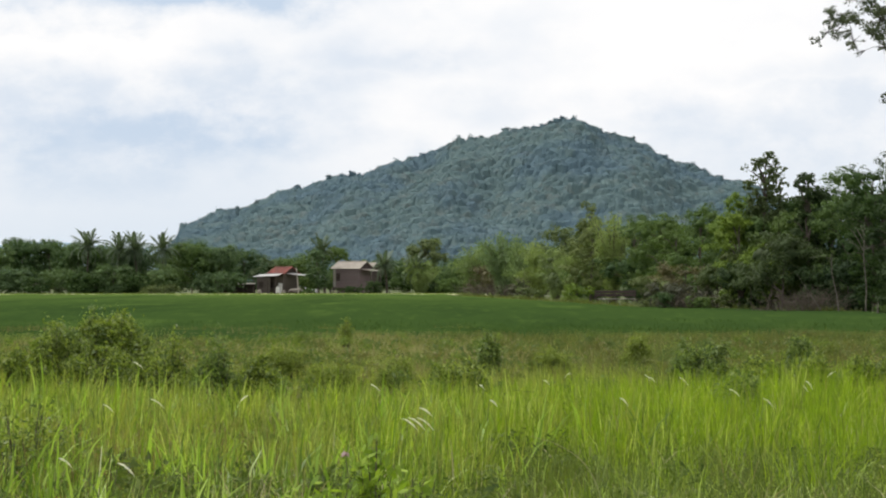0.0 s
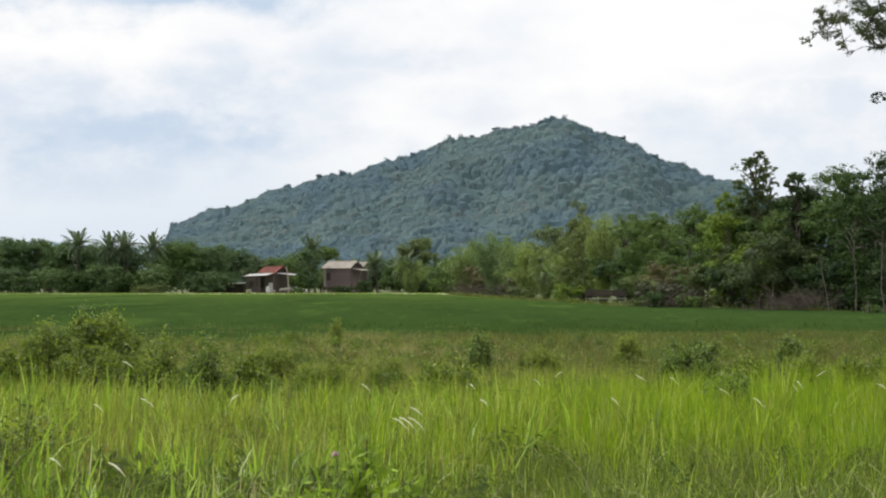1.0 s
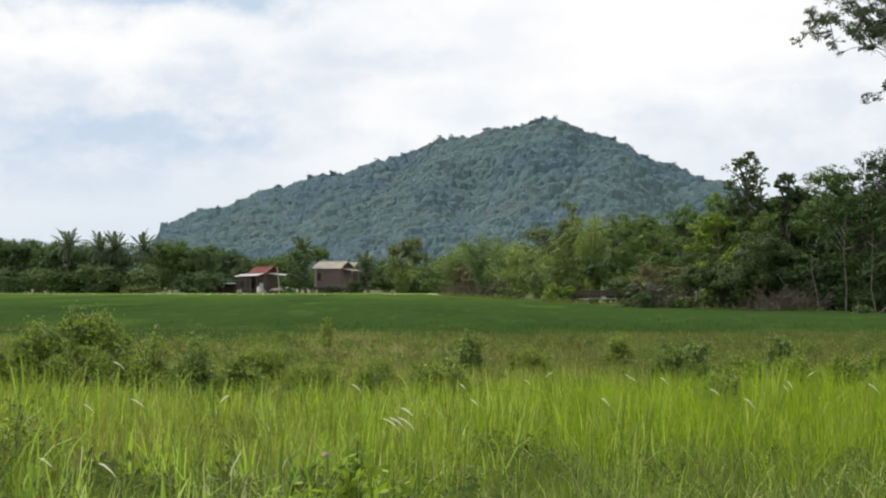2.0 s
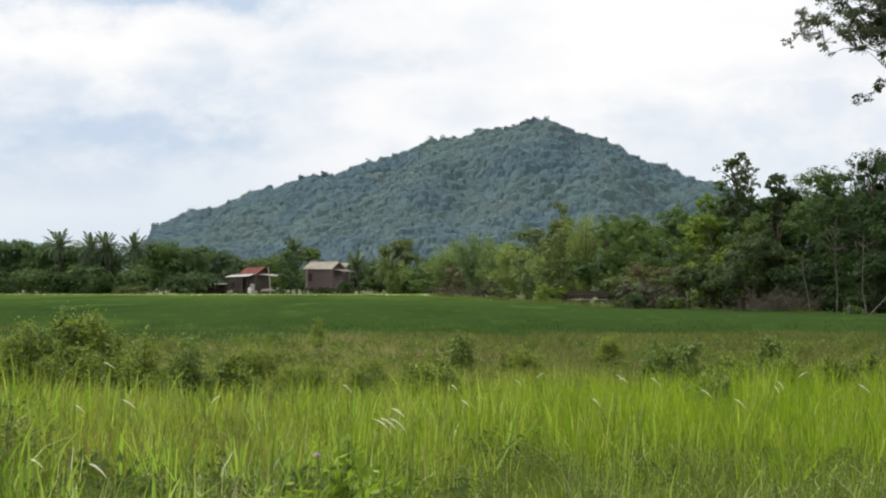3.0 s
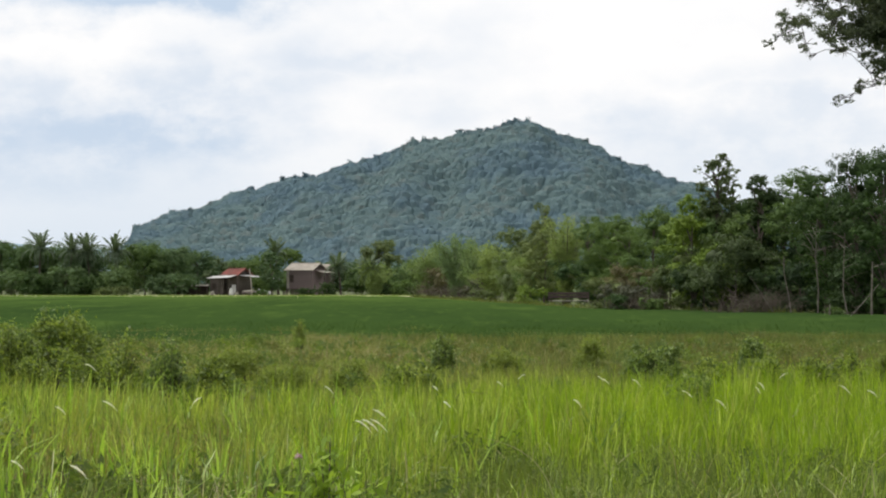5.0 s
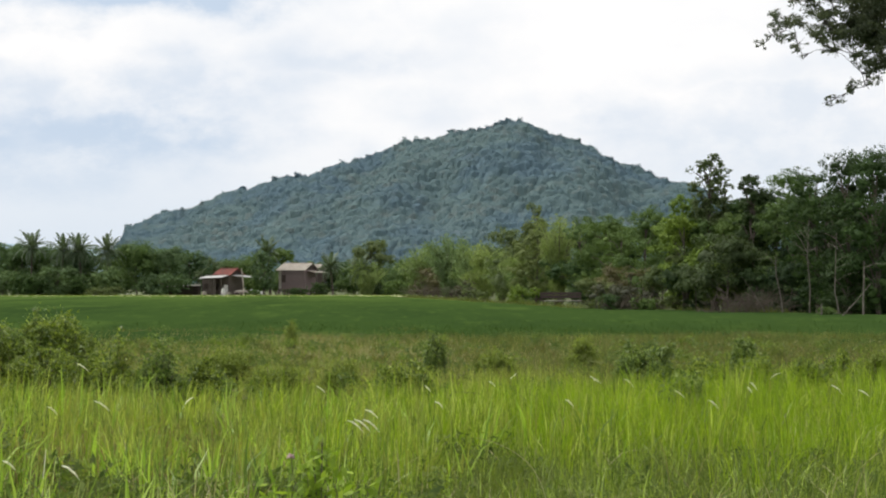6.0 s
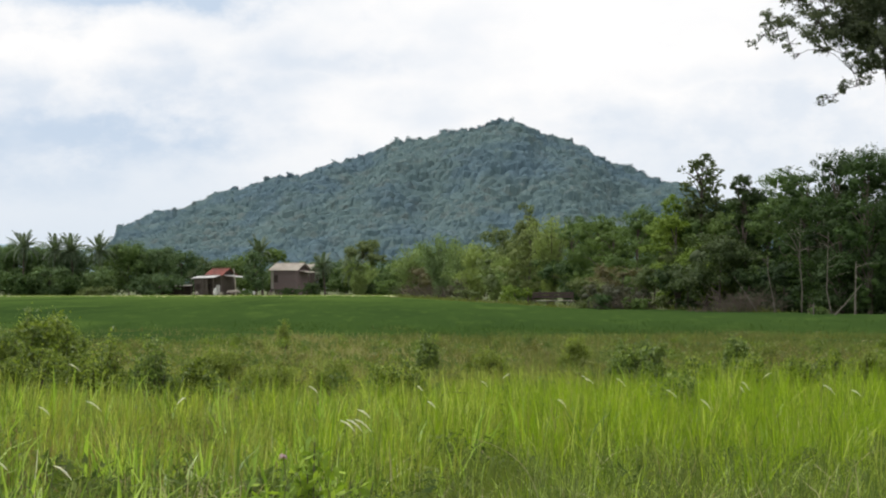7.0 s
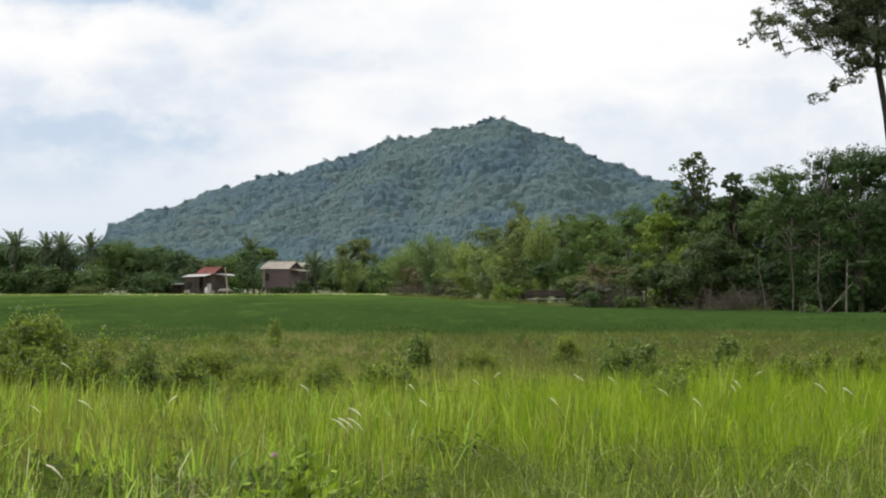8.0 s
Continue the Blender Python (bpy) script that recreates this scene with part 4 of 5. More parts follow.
def make_brush(x, y, width, height, count, seed):
    """A tangle of dead twigs."""
    rng = np.random.default_rng(seed)
    wood = Solid()
    for i in range(count):
        p = Vector((rng.normal() * width * 0.3, rng.normal() * width * 0.15, 0))
        way = Vector((rng.uniform(-1, 1), rng.uniform(-0.5, 0.5), rng.uniform(0.3, 1.1))).normalized() * height * rng.uniform(0.5, 1.2)
        mid = p + way * 0.5 + Vector((0, 0, 0.12 * height))
        wood.tube((p, mid, p + way), (0.016, 0.011, 0.004), 4)
        for k in range(2):
            tip = mid + Vector((rng.uniform(-1, 1), rng.uniform(-1, 1), rng.uniform(-0.2, 0.8))) * height * 0.35
            wood.tube((mid, tip), (0.01, 0.004), 4)
    ob = tagged(new("dead_brushwood", wood.mesh("dead_brushwood", TWIG)), "tangle of dead brown twigs under trees", "brushwood", kind="stuff")
    ob.location = (x, y, 0)


for row in ((20.0, 114.5, 3.0, 1.8, 150, 1), (18.2, 117, 2.0, 0.7, 40, 6), (15.5, 127, 2.5, 1.5, 80, 2), (8.2, 262, 5.0, 2.4, 90, 3), (24.5, 112, 3.0, 1.2, 60, 4), (4.5, 288, 5.0, 2.6, 90, 5)):
    make_brush(*row)


# ---- the farm ----
def gable_house(root, long, deep, floor, wall, ridge, over, walls, roof, roof_words, waves):
    """Walls of boards and a gable roof whose ridge runs along x; the front is y = 0."""
    h, t = long / 2, 0.1
    body = Solid().box((-h, 0, floor), (h, t, wall)).box((-h, deep - t, floor), (h, deep, wall)).box((-h, t, floor), (-h + t, deep - t, wall)).box((h - t, t, floor), (h, deep - t, wall)).box((-h, 0, floor - 0.12), (h, deep, floor - 0.004))
    body = part("wall", body.mesh("wall", walls), root, "weathered purplish brown boarded wall" if floor else "dark boarded wall")
    count = int(long / 0.24)
    plank = Solid().box((0.012, 0, floor), (long / count - 0.012, 0.03, wall - 0.01)).mesh("board", walls)
    for i in range(count):
        part("board", plank, body).location = (-h + long * i / count, -0.032, 0)
    count = int(deep / 0.24)
    plank = Solid().box((0, 0.012, floor), (0.03, deep / count - 0.012, wall - 0.01)).mesh("board", walls)
    for i in range(count):
        part("board", plank, body).location = (h + 0.002, deep * i / count, 0)
    for x in (-h, h):
        part("gable", mesh_of("gable", [(x - 0.04, 0, wall), (x - 0.04, deep, wall), (x - 0.04, deep / 2, ridge - 0.1), (x + 0.04, 0, wall), (x + 0.04, deep, wall), (x + 0.04, deep / 2, ridge - 0.1)],
                              [(0, 2, 1), (3, 4, 5), (0, 1, 4, 3), (1, 2, 5, 4), (2, 0, 3, 5)], BOARD_DARK), root)
    drop = (ridge - wall) / (deep / 2) * over
    a, w, m = h + over, wall - drop + 0.06, deep / 2
    part("roof", Solid().plate((-a, -over, w), (a, -over, w), (a, m, ridge), (-a, m, ridge), 0.05, waves, 0.03).mesh("roof", roof), root, roof_words)
    part("roof", Solid().plate((a, deep + over, w), (-a, deep + over, w), (-a, m, ridge), (a, m, ridge), 0.05, waves, 0.03).mesh("roof", roof), root, roof_words)
    part("ridge_cap", Solid().tube([(-a, m, ridge + 0.02), (a, m, ridge + 0.02)], (0.07, 0.07), 7).mesh("ridge_cap", roof), root)


def make_red_house():
    root = thing("red_roofed_house", (-28.95, 361.5, 0), "small wooden house with red tiled roof and tin lean-tos", "house")
    root.rotation_euler = (0, 0, radians(-32))
    gable_house(root, 3.2, 4.2, 0.0, 3.75, 4.8, 0.25, BOARD_GREY, RED_TILE, "faded red tiled roof slope", 20)
    lean = Solid().plate((-3.5, -2.0, 3.1), (1.5, -2.05, 3.25), (1.7, -0.2, 3.66), (-3.3, -0.2, 3.5), 0.04, 14, 0.035)
    part("lean_to_roof", lean.mesh("lean_to_roof", TIN_BRIGHT), root, "pale corrugated tin sheet")
    lean = Solid().plate((1.7, 0.6, 3.62), (7.2, 3.2, 3.0), (7.2, 4.8, 3.12), (1.7, 2.6, 3.7), 0.05, 12, 0.035)
    part("lean_to_roof", lean.mesh("lean_to_roof", TIN_BRIGHT), root, "weathered corrugated tin sheet")
    for x, y, top in ((-3.4, -1.9, 3.05), (-0.8, -1.9, 3.12), (1.3, -1.9, 3.15), (6.9, 3.3, 2.95), (6.9, 4.5, 3.05)):
        part("post", Solid().tube([(x, y, 0), (x + 0.03, y, top)], (0.08, 0.07), 8).mesh("post", BARK), root)
    part("door", Solid().box((0.6, -0.12, 0.05), (1.4, -0.04, 1.95)).mesh("door", WHITE), root, "pale door")
    part("window", Solid().box((-1.6, -0.1, 1.1), (-0.6, -0.04, 2.2)).mesh("window", BOARD_DARK), root)
    front = part("front_wall", Solid().box((-3.0, -1.56, 0), (-0.1, -1.48, 3.05)).box((-3.0, -1.48, 0), (-2.92, -0.1, 3.1)).mesh("front_wall", BOARD_GREY), root, "grey boarded front wall")
    plank = Solid().box((0.012, 0, 0.02), (0.235, 0.025, 3.0)).mesh("board", BOARD_GREY)
    for i in range(11):
        part("board", plank, front).location = (-2.96 + 0.26 * i, -1.588, 0)
    part("shutter", Solid().box((-2.5, -1.63, 1.2), (-1.6, -1.592, 2.2)).mesh("shutter", BOARD_DARK), front, "dark closed shutter")
    barge = Solid().plate((1.86, -0.4, 3.6), (2.0, -0.4, 3.6), (2.0, 2.1, 4.92), (1.86, 2.1, 4.92), 0.16).plate((2.0, 4.6, 3.6), (1.86, 4.6, 3.6), (1.86, 2.1, 4.92), (2.0, 2.1, 4.92), 0.16)
    part("barge_board", barge.mesh("barge_board", RED_TILE), root, "faded red gable edge")

    def jar(x, y, r, h, mat, label):
        ob = Solid().tube([(0, 0, 0), (0, 0, h * 0.35), (0, 0, h * 0.75), (0, 0, h * 0.9), (0, 0, h)], (r * 0.6, r, r * 0.9, r * 0.6, r * 0.68), 14).mesh("water_jar", mat)
        ob = tagged(new("water_jar", ob), label, "jar", "water jars")
        ob.location = (-28.1 + x, 362 + y, 0)

    jar(-0.4, -2.9, 0.32, 1.4, WHITE, "tall white water drum beside a house")
    jar(0.6, -3.0, 0.45, 0.8, TIN, "pale round water jar beside a house")
    jar(-3.6, -2.6, 0.4, 0.9, TIN, "grey water jar beside a house")
    pole = Solid().tube([(0, 0, 0), (-0.12, 0, 2.4), (-0.42, 0, 4.8)], (0.12, 0.11, 0.09), 9)
    pole = tagged(new("wooden_pole", pole.mesh("wooden_pole", PALE_WOOD)), "tall pale wooden pole leaning beside a house", "pole")
    pole.location = (-24.85, 358.4, 0)
    cart = thing("cart", (-25.3, 359.6, 0), "low cart under a pale cover beside a post", "cart")
    part("cover", Solid().tube([(-1.3, 0, 0.65), (-0.9, 0, 0.72), (0.6, 0, 0.78), (1.2, 0, 0.62)], (0.12, 0.3, 0.34, 0.1), 10).mesh("cover", TIN), cart)
    part("bed", Solid().box((-1.3, -0.45, 0.45), (1.3, 0.45, 0.6)).mesh("bed", BOARD), cart)
    for x in (-0.8, 0.8):
        part("wheel", Solid().tube([(x, -0.5, 0.35), (x, -0.42, 0.35)], (0.35, 0.35), 16).mesh("wheel", BOARD_DARK), cart)
    sheet = Solid().plate((0, 0, 0.9), (2.3, 0, 0.35), (2.3, 0.9, 0.75), (0, 0.9, 1.3), 0.03, 7, 0.03)
    for x, h in ((0.1, 0.95), (2.2, 0.45)):
        sheet.tube([(x, 0.45, 0), (x, 0.45, h)], (0.04, 0.04))
    ob = tagged(new("tin_sheet", sheet.mesh("tin_sheet", TIN_BRIGHT)), "slanting pale tin sheet on two short props", "tin sheet")
    ob.location = (-23.9, 360, 0)
    shed = thing("open_shed", (-35.4, 361.0, 0), "low open shed with a flat tin roof", "shed")
    part("roof", Solid().plate((-2.9, -1, 1.7), (2.9, -1, 1.85), (2.9, 1.4, 2.05), (-2.9, 1.4, 1.9), 0.04, 15, 0.03).mesh("roof", TIN), shed)
    part("back_wall", Solid().box((-2.8, 1.2, 0), (2.8, 1.3, 1.8)).mesh("back_wall", BOARD_DARK), shed)
    for x in (-2.7, -0.9, 0.9, 2.7):
        part("post", Solid().tube([(x, -0.9, 0), (x, -0.9, 1.75)], (0.06, 0.05)).mesh("post", BARK), shed)


make_red_house()


def make_stilt_house():
    root = thing("stilt_house", (-16.9, 362.5, 0), "two-storey boarded stilt house under a grey tin gable roof", "house")
    root.rotation_euler = (0, 0, radians(-25))
    gable_house(root, 5.0, 5.0, 1.3, 4.6, 5.75, 0.4, BOARD, TIN, "grey-brown corrugated tin roof slope", 20)
    # no hole in the wall: a dark panel stands for the shade inside
    window = part("window", Solid().box((-1.9, -0.07, 2.4), (-1.1, -0.036, 3.7)).mesh("window", BOARD_DARK), root, "unglazed window, its inner shade put in as a dark panel")
    part("shutter", Solid().box((-2.35, -0.1, 2.4), (-1.92, -0.05, 3.7)).mesh("shutter", TIN), window, "grey tin shutter")
    part("awning", Solid().plate((4.5, 0.9, 4.12), (4.5, 4.9, 4.12), (2.6, 4.9, 4.42), (2.6, 0.9, 4.42), 0.05, 12, 0.03).mesh("awning", TIN), root, "grey tin awning along the gable end")
    part("rear_roof", Solid().plate((0.2, 5.3, 4.8), (2.7, 5.3, 4.8), (2.7, 6.6, 5.6), (0.2, 6.6, 5.6), 0.05, 12, 0.03).plate((2.7, 7.9, 4.8), (0.2, 7.9, 4.8), (0.2, 6.6, 5.6), (2.7, 6.6, 5.6), 0.05, 12, 0.03).mesh("rear_roof", TIN), root, "tin roof of the rear wing")
    part("rear_wall", Solid().box((0.4, 5.08, 0.0), (2.5, 5.18, 4.75)).box((2.4, 5.18, 0.0), (2.5, 7.7, 4.75)).mesh("rear_wall", BOARD_DARK), root, "dark boarded rear wing")
    for x, y in ((4.3, 1.1), (4.3, 4.7)):
        part("porch_post", Solid().tube([(x, y, 0), (x, y, 4.1)], (0.09, 0.08), 8).mesh("porch_post", BARK), root)
    for x in (-2.55, -0.9, 0.9, 2.55):
        for y in (0.2, 2.5, 4.8):
            part("stilt", Solid().tube([(x, y, 0), (x, y, 1.2)], (0.12, 0.11), 8).mesh("stilt", BARK), root)
    part("panel", Solid().box((-2.45, -0.062, 1.32), (-1.95, -0.034, 4.5)).mesh("panel", BOARD_PALE), root, "paler grey boards beside the window")
    part("under_wall", Solid().box((-0.9, 0.4, 0), (2.5, 0.5, 1.17)).box((2.35, 0.5, 0), (2.45, 4.6, 1.17)).mesh("under_wall", BOARD), root, "low boarded wall between stilts")
    steps = part("stair", Solid().tube([(-2.4, -1.2, 0), (-2.4, -0.1, 1.3)], (0.06, 0.06)).tube([(-1.7, -1.2, 0), (-1.7, -0.1, 1.3)], (0.06, 0.06)).mesh("stair", BOARD), root)
    for i in range(5):
        part("step", Solid().box((-2.4, -1.1 + 0.2 * i, 0.2 + 0.22 * i), (-1.7, -0.9 + 0.2 * i, 0.24 + 0.22 * i)).mesh("step", BOARD), steps)


make_stilt_house()


def make_platform():
    """The low wooden rail and bench at the field's edge."""
    root = thing("bench_platform", (14.6, 176, 0), "low weathered wooden bench platform at the field edge", "bench")
    for x in (-1.5, 0.0, 1.5):
        for y in (-0.6, 0.6):
            part("leg", Solid().tube([(x, y, 0), (x, y, 0.5)], (0.06, 0.05)).mesh("leg", BARK), root)
    for i in range(6):
        y = -0.66 + 0.24 * i
        part("board", Solid().box((-1.7, y, 0.5), (1.7, y + 0.2, 0.56)).mesh("board", BOARD_GREY), root)
    part("front_board", Solid().box((-1.55, -0.72, 0.5), (1.55, -0.67, 0.575)).mesh("front_board", BOARD_PALE), root, "pale worn front board")
    for x in (-1.65, 0.0, 1.65):
        part("rail_post", Solid().tube([(x, 0.66, 0.5), (x, 0.66, 1.25)], (0.05, 0.045)).mesh("rail_post", BARK), root)
    for z in (0.74, 1.02):
        part("rail", Solid().box((-1.75, 0.58, z), (1.75, 0.64, z + 0.22)).mesh("rail", BOARD_DARK), root)


make_platform()


# ---- field edge ----
def make_bund():
    verts, faces = [], []
    for i in range(121):
        x = -110 + i * 1.0
        for y, z in ((334, 0), (337, 0.16), (341, 0.2), (345, 0.14), (349, 0)):
            verts.append((x, y + 1.5 * noise.noise(Vector((x * 0.05, 0, 0))), z + 0.1 * noise.noise(Vector((x * 0.3, y, 0)))))
    for i in range(120):
        for k in range(4):
            a = i * 5 + k
            faces.append((a, a + 5, a + 6, a + 1))
    bank = surface("dry_bank", ((0.24, 0.26, 0.11), (0.34, 0.33, 0.19), (0.17, 0.22, 0.06)), 0.3, 0.95, 0.3)
    edge = thing("field_bank", (0, 0, 0), "pale grassy earth bank along the rice field", "bank", kind="structure")
    part("bank", mesh_of("bank", verts, faces, bank), edge)
    rng = np.random.default_rng(31)
    count = 9000
    x = rng.uniform(-108, 10, count)
    part("grass", blades(rng, x, 336 + rng.uniform(0, 10, count), 0.08, rng.uniform(0.1, 0.36, count), rng.uniform(0.05, 0.12, count), BUND, 0.5), edge)
    count = 180
    x = np.concatenate([rng.normal(-38, 5, 50), rng.normal(-28, 3, 40), rng.normal(-14, 7, 60), rng.normal(2, 4, 30)])
    y = 285 + 47 * rng.uniform(0, 1, count) ** 0.5
    flecks = leaves(rng, np.stack([x, y, rng.uniform(0.24, 0.4, count)], 1), np.tile((0, -0.5, 0.5), (count, 1)), 0.12, 0.22, 0.0, 0.6)
    part("flowers", quads("flowers", flecks, BLOSSOM), edge, "scattered pale yellow flowers")
    count = 2600
    y = 112 + 180 * rng.uniform(0, 1, count) ** 1.2
    x = np.array([wood_edge(v) for v in y]) + rng.normal(size=count) * 0.6
    part("grass", blades(rng, x, y, 0.0, rng.uniform(0.3, 0.8, count), rng.uniform(0.03, 0.06, count), UNDER, 0.5), edge)


make_bund()


# ---- the meadow ----
def spread(rng, count, near, far, left=-0.235, right=0.272, tuft=12, loose=0.07):
    """Feet of blades, in tufts, over a fan of meadow between two distances."""
    tufts = count // tuft
    y = np.sqrt(rng.uniform(near * near, far * far, tufts))
    x = rng.uniform(left, right, tufts) * y
    x, y = np.repeat(x, tuft), np.repeat(y, tuft)
    return x + rng.normal(size=len(x)) * loose, y + rng.normal(size=len(x)) * loose


def low_front(x):
    """How far the low, half-dry growth before the tall grass reaches."""
    return 8.0 + 10.2 * np.clip((x + 0.75) / 1.3, 0, 1) + 0.6 * np.sin(x * 3.1) + 0.4 * np.sin(x * 7.3 + 1)


# where broad-leaved weeds crowd out the grass: x, y, height, width
WEED_PATCHES = [(-2.35, 12.6, 0.7, 0.46), (-1.95, 13.2, 0.72, 0.4), (-1.62, 12.2, 0.66, 0.44), (-1.2, 12.6, 0.68, 0.36), (-2.62, 11.9, 0.64, 0.44), (-1.85, 11.3, 0.58, 0.44), (-0.95, 11.5, 0.56, 0.36),
                (0.32, 12.1, 0.56, 0.32), (-2.2, 13.9, 0.74, 0.36), (-1.45, 14.2, 0.7, 0.4), (-2.75, 13.4, 0.74, 0.4), (-0.75, 13.3, 0.66, 0.3)]


def gaps(x, y):
    """Above nought where the grass to the left thins out over darker growth."""
    return -0.2 - 0.22 * np.clip(x / 1.2, 0, 2) - ripple(x, y * 0.5, 1.5, 31.0) - 0.5 * ripple(x, y * 0.5, 4.0, 32.0)


def tufts(rng, count, near, far, per, spread_out, tall, wide, mat, lean, choose=None):
    """Grass in tufts whose blades fan outward, with gaps between the tufts."""
    y = np.sqrt(rng.uniform(near * near, far * far, count))
    x = rng.uniform(-0.235, 0.272, count) * y
    wave = ripple(x, y, 0.35, 2.0) + 0.8 * ripple(x, y, 1.3, 4.0)
    keep = (y < 24.4 + 0.8 * np.clip(x * 0.5, -1, 1) + 1.4 * wave) & (rng.uniform(0, 1, count) > np.clip((low_front(x) - y) / 1.8, 0, 0.96))
    keep &= ~((np.abs(x + 0.4) < 0.3) & (y > 9.6) & (y < 12.3))
    keep &= (gaps(x, y) < 0) | (rng.uniform(0, 1, count) < 0.2)
    if choose is not None:
        keep &= choose(x, y, rng)
    for wx, wy, _, reach in WEED_PATCHES:
        keep &= (np.hypot(x - wx, (y - wy) * 0.6) > 0.6 * reach) | (rng.uniform(0, 1, count) < 0.25)
    x, y, wave = x[keep], y[keep], wave[keep]
    size = (1 + (0.38 if far < 20 else 0.2) * wave) * rng.uniform(0.7, 1.12, len(x))
    turn = rng.uniform(0, 2 * np.pi, (len(x), per))
    away = np.abs(rng.normal(size=(len(x), per))) * spread_out
    bx, by = (x[:, None] + away * np.cos(turn)).ravel(), (y[:, None] + away * np.sin(turn)).ravel()
    h = (size[:, None] * rng.uniform(0.5, 1.12, (len(x), per))).ravel() * tall
    w = rng.uniform(wide[0], wide[1], len(bx))
    # most blades of a tuft bow the same way, mostly with the wind; some tufts stand, some hang over
    bow = rng.normal(size=(len(x), 1)) * 1.3 + np.pi * (rng.uniform(0, 1, (len(x), 1)) < 0.3)
    turn = np.where(rng.uniform(0, 1, turn.shape) < 0.6, bow + 0.5 * rng.normal(size=turn.shape), turn + 0.6 * rng.normal(size=turn.shape))
    lean = np.repeat(lean * np.clip(rng.lognormal(-0.2, 0.55, len(x)), 0.3, 3.0), per)
    return blades(rng, bx, by, 0.0, h, w, mat, lean, turn.ravel())


def make_tall_grass():
    rng = np.random.default_rng(41)
    root = thing("tall_grass", (0, 0, 0), "tall bright yellow-green meadow grass swaying thickly", "grass", kind="stuff")

    def greener(x, y, rng):
        return rng.uniform(0, 1, len(x)) < 0.12 + 0.76 / (1 + np.exp(-(x / y * 22 - 0.6)))

    def duller(x, y, rng):
        return rng.uniform(0, 1, len(x)) > 0.05 + 0.7 / (1 + np.exp(-(x / y * 22 - 0.6)))

    def clump(x, y, low, high):
        lie = ripple(x, y, 1.1, 21.0) + 0.6 * ripple(x, y, 0.4, 22.0)
        return (lie > low) & (lie < high)

    def fresh(x, y, rng):
        return duller(x, y, rng) & clump(x, y, 0.02, 9)

    def shady(x, y, rng):
        return duller(x, y, rng) & clump(x, y, -9, 0.18)

    def leftward(x, y, rng):
        return duller(x, y, rng) & (x < 0.25)

    def broad(x, y, rng):
        return rng.uniform(0, 1, len(x)) < 0.12 + 0.88 / (1 + np.exp(x / y * 30 + 0.8))
    label = "olive and yellow-green blades"
    part("blades", tufts(rng, 2900, 8.0, 15, 11, 0.08, 0.56, (0.005, 0.012), GRASS, 0.3, fresh), root, label)
    part("blades", tufts(rng, 900, 8.5, 15.5, 6, 0.07, 0.66, (0.011, 0.021), COARSE, 0.32, leftward), root, label)
    part("blades", tufts(rng, 3300, 14, 26.5, 13, 0.09, 0.8, (0.006, 0.016), GRASS, 0.3, duller), root, label)
    part("blades", tufts(rng, 420, 8.6, 14.0, 7, 0.06, 0.68, (0.014, 0.026), YOUNG, 0.26, leftward), root, "broad upright yellow-green blades")
    part("blades", tufts(rng, 750, 12.5, 25.5, 6, 0.08, 0.86, (0.013, 0.027), YOUNG, 0.5, broad), root, "broad upright yellow-green blades")
    part("blades", tufts(rng, 650, 12.5, 25.0, 6, 0.08, 0.8, (0.012, 0.024), COARSE, 0.6, broad), root, "broad leaning mid-green blades")
    # random clumps of darker blades; their colour carries the shade between tufts
    label = "deep green blades with shade in their colour"
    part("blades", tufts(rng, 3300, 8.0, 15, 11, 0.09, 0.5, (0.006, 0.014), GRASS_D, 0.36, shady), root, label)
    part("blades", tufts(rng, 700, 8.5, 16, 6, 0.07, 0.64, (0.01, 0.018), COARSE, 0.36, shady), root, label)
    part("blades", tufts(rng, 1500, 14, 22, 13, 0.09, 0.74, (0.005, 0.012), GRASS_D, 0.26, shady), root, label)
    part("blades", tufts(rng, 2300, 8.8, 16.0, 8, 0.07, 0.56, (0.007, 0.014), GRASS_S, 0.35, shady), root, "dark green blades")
    part("blades", tufts(rng, 620, 8.8, 17, 4, 0.06, 0.7, (0.007, 0.014), GRASS_P, 0.3, leftward), root, "pale blades with highlights in their colour")
    label = "bright green blades"
    part("blades", tufts(rng, 1300, 7.5, 17, 16, 0.07, 0.66, (0.004, 0.009), GRASS_R, 0.26, greener), root, label)
    part("blades", tufts(rng, 4300, 14, 26.5, 15, 0.1, 0.84, (0.003, 0.0105), GRASS_R, 0.32, greener), root, label)
    part("blades", tufts(rng, 900, 12, 24, 12, 0.08, 0.7, (0.004, 0.009), GRASS_D, 0.24, greener), root, "deep green blades with shade in their colour")
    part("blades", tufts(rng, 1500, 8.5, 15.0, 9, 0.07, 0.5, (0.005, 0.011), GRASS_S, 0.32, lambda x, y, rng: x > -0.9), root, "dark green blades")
    # straw among the green, thicker in patches
    x, y = spread(rng, 26000, 7.5, 24.5, tuft=6, loose=0.14)
    dry = ripple(x, y, 0.6, 9.0) + np.where(x < 0, 0.1, -0.12) + np.where(y < low_front(x), 0.3, 0)
    keep = dry > 0.1
    x, y = x[keep], y[keep]
    part("dry_blades", blades(rng, x, y, 0.0, rng.uniform(0.3, 0.72, len(x)) * np.where(y < low_front(x), 0.68, 1), rng.uniform(0.003, 0.008, len(x)), STRAW, 0.7), root, "straw-coloured dry blades")
    x, y = spread(rng, 46000, 9.0, 20.0, tuft=14, loose=0.1)
    keep = y < low_front(x)
    x, y = x[keep], y[keep]
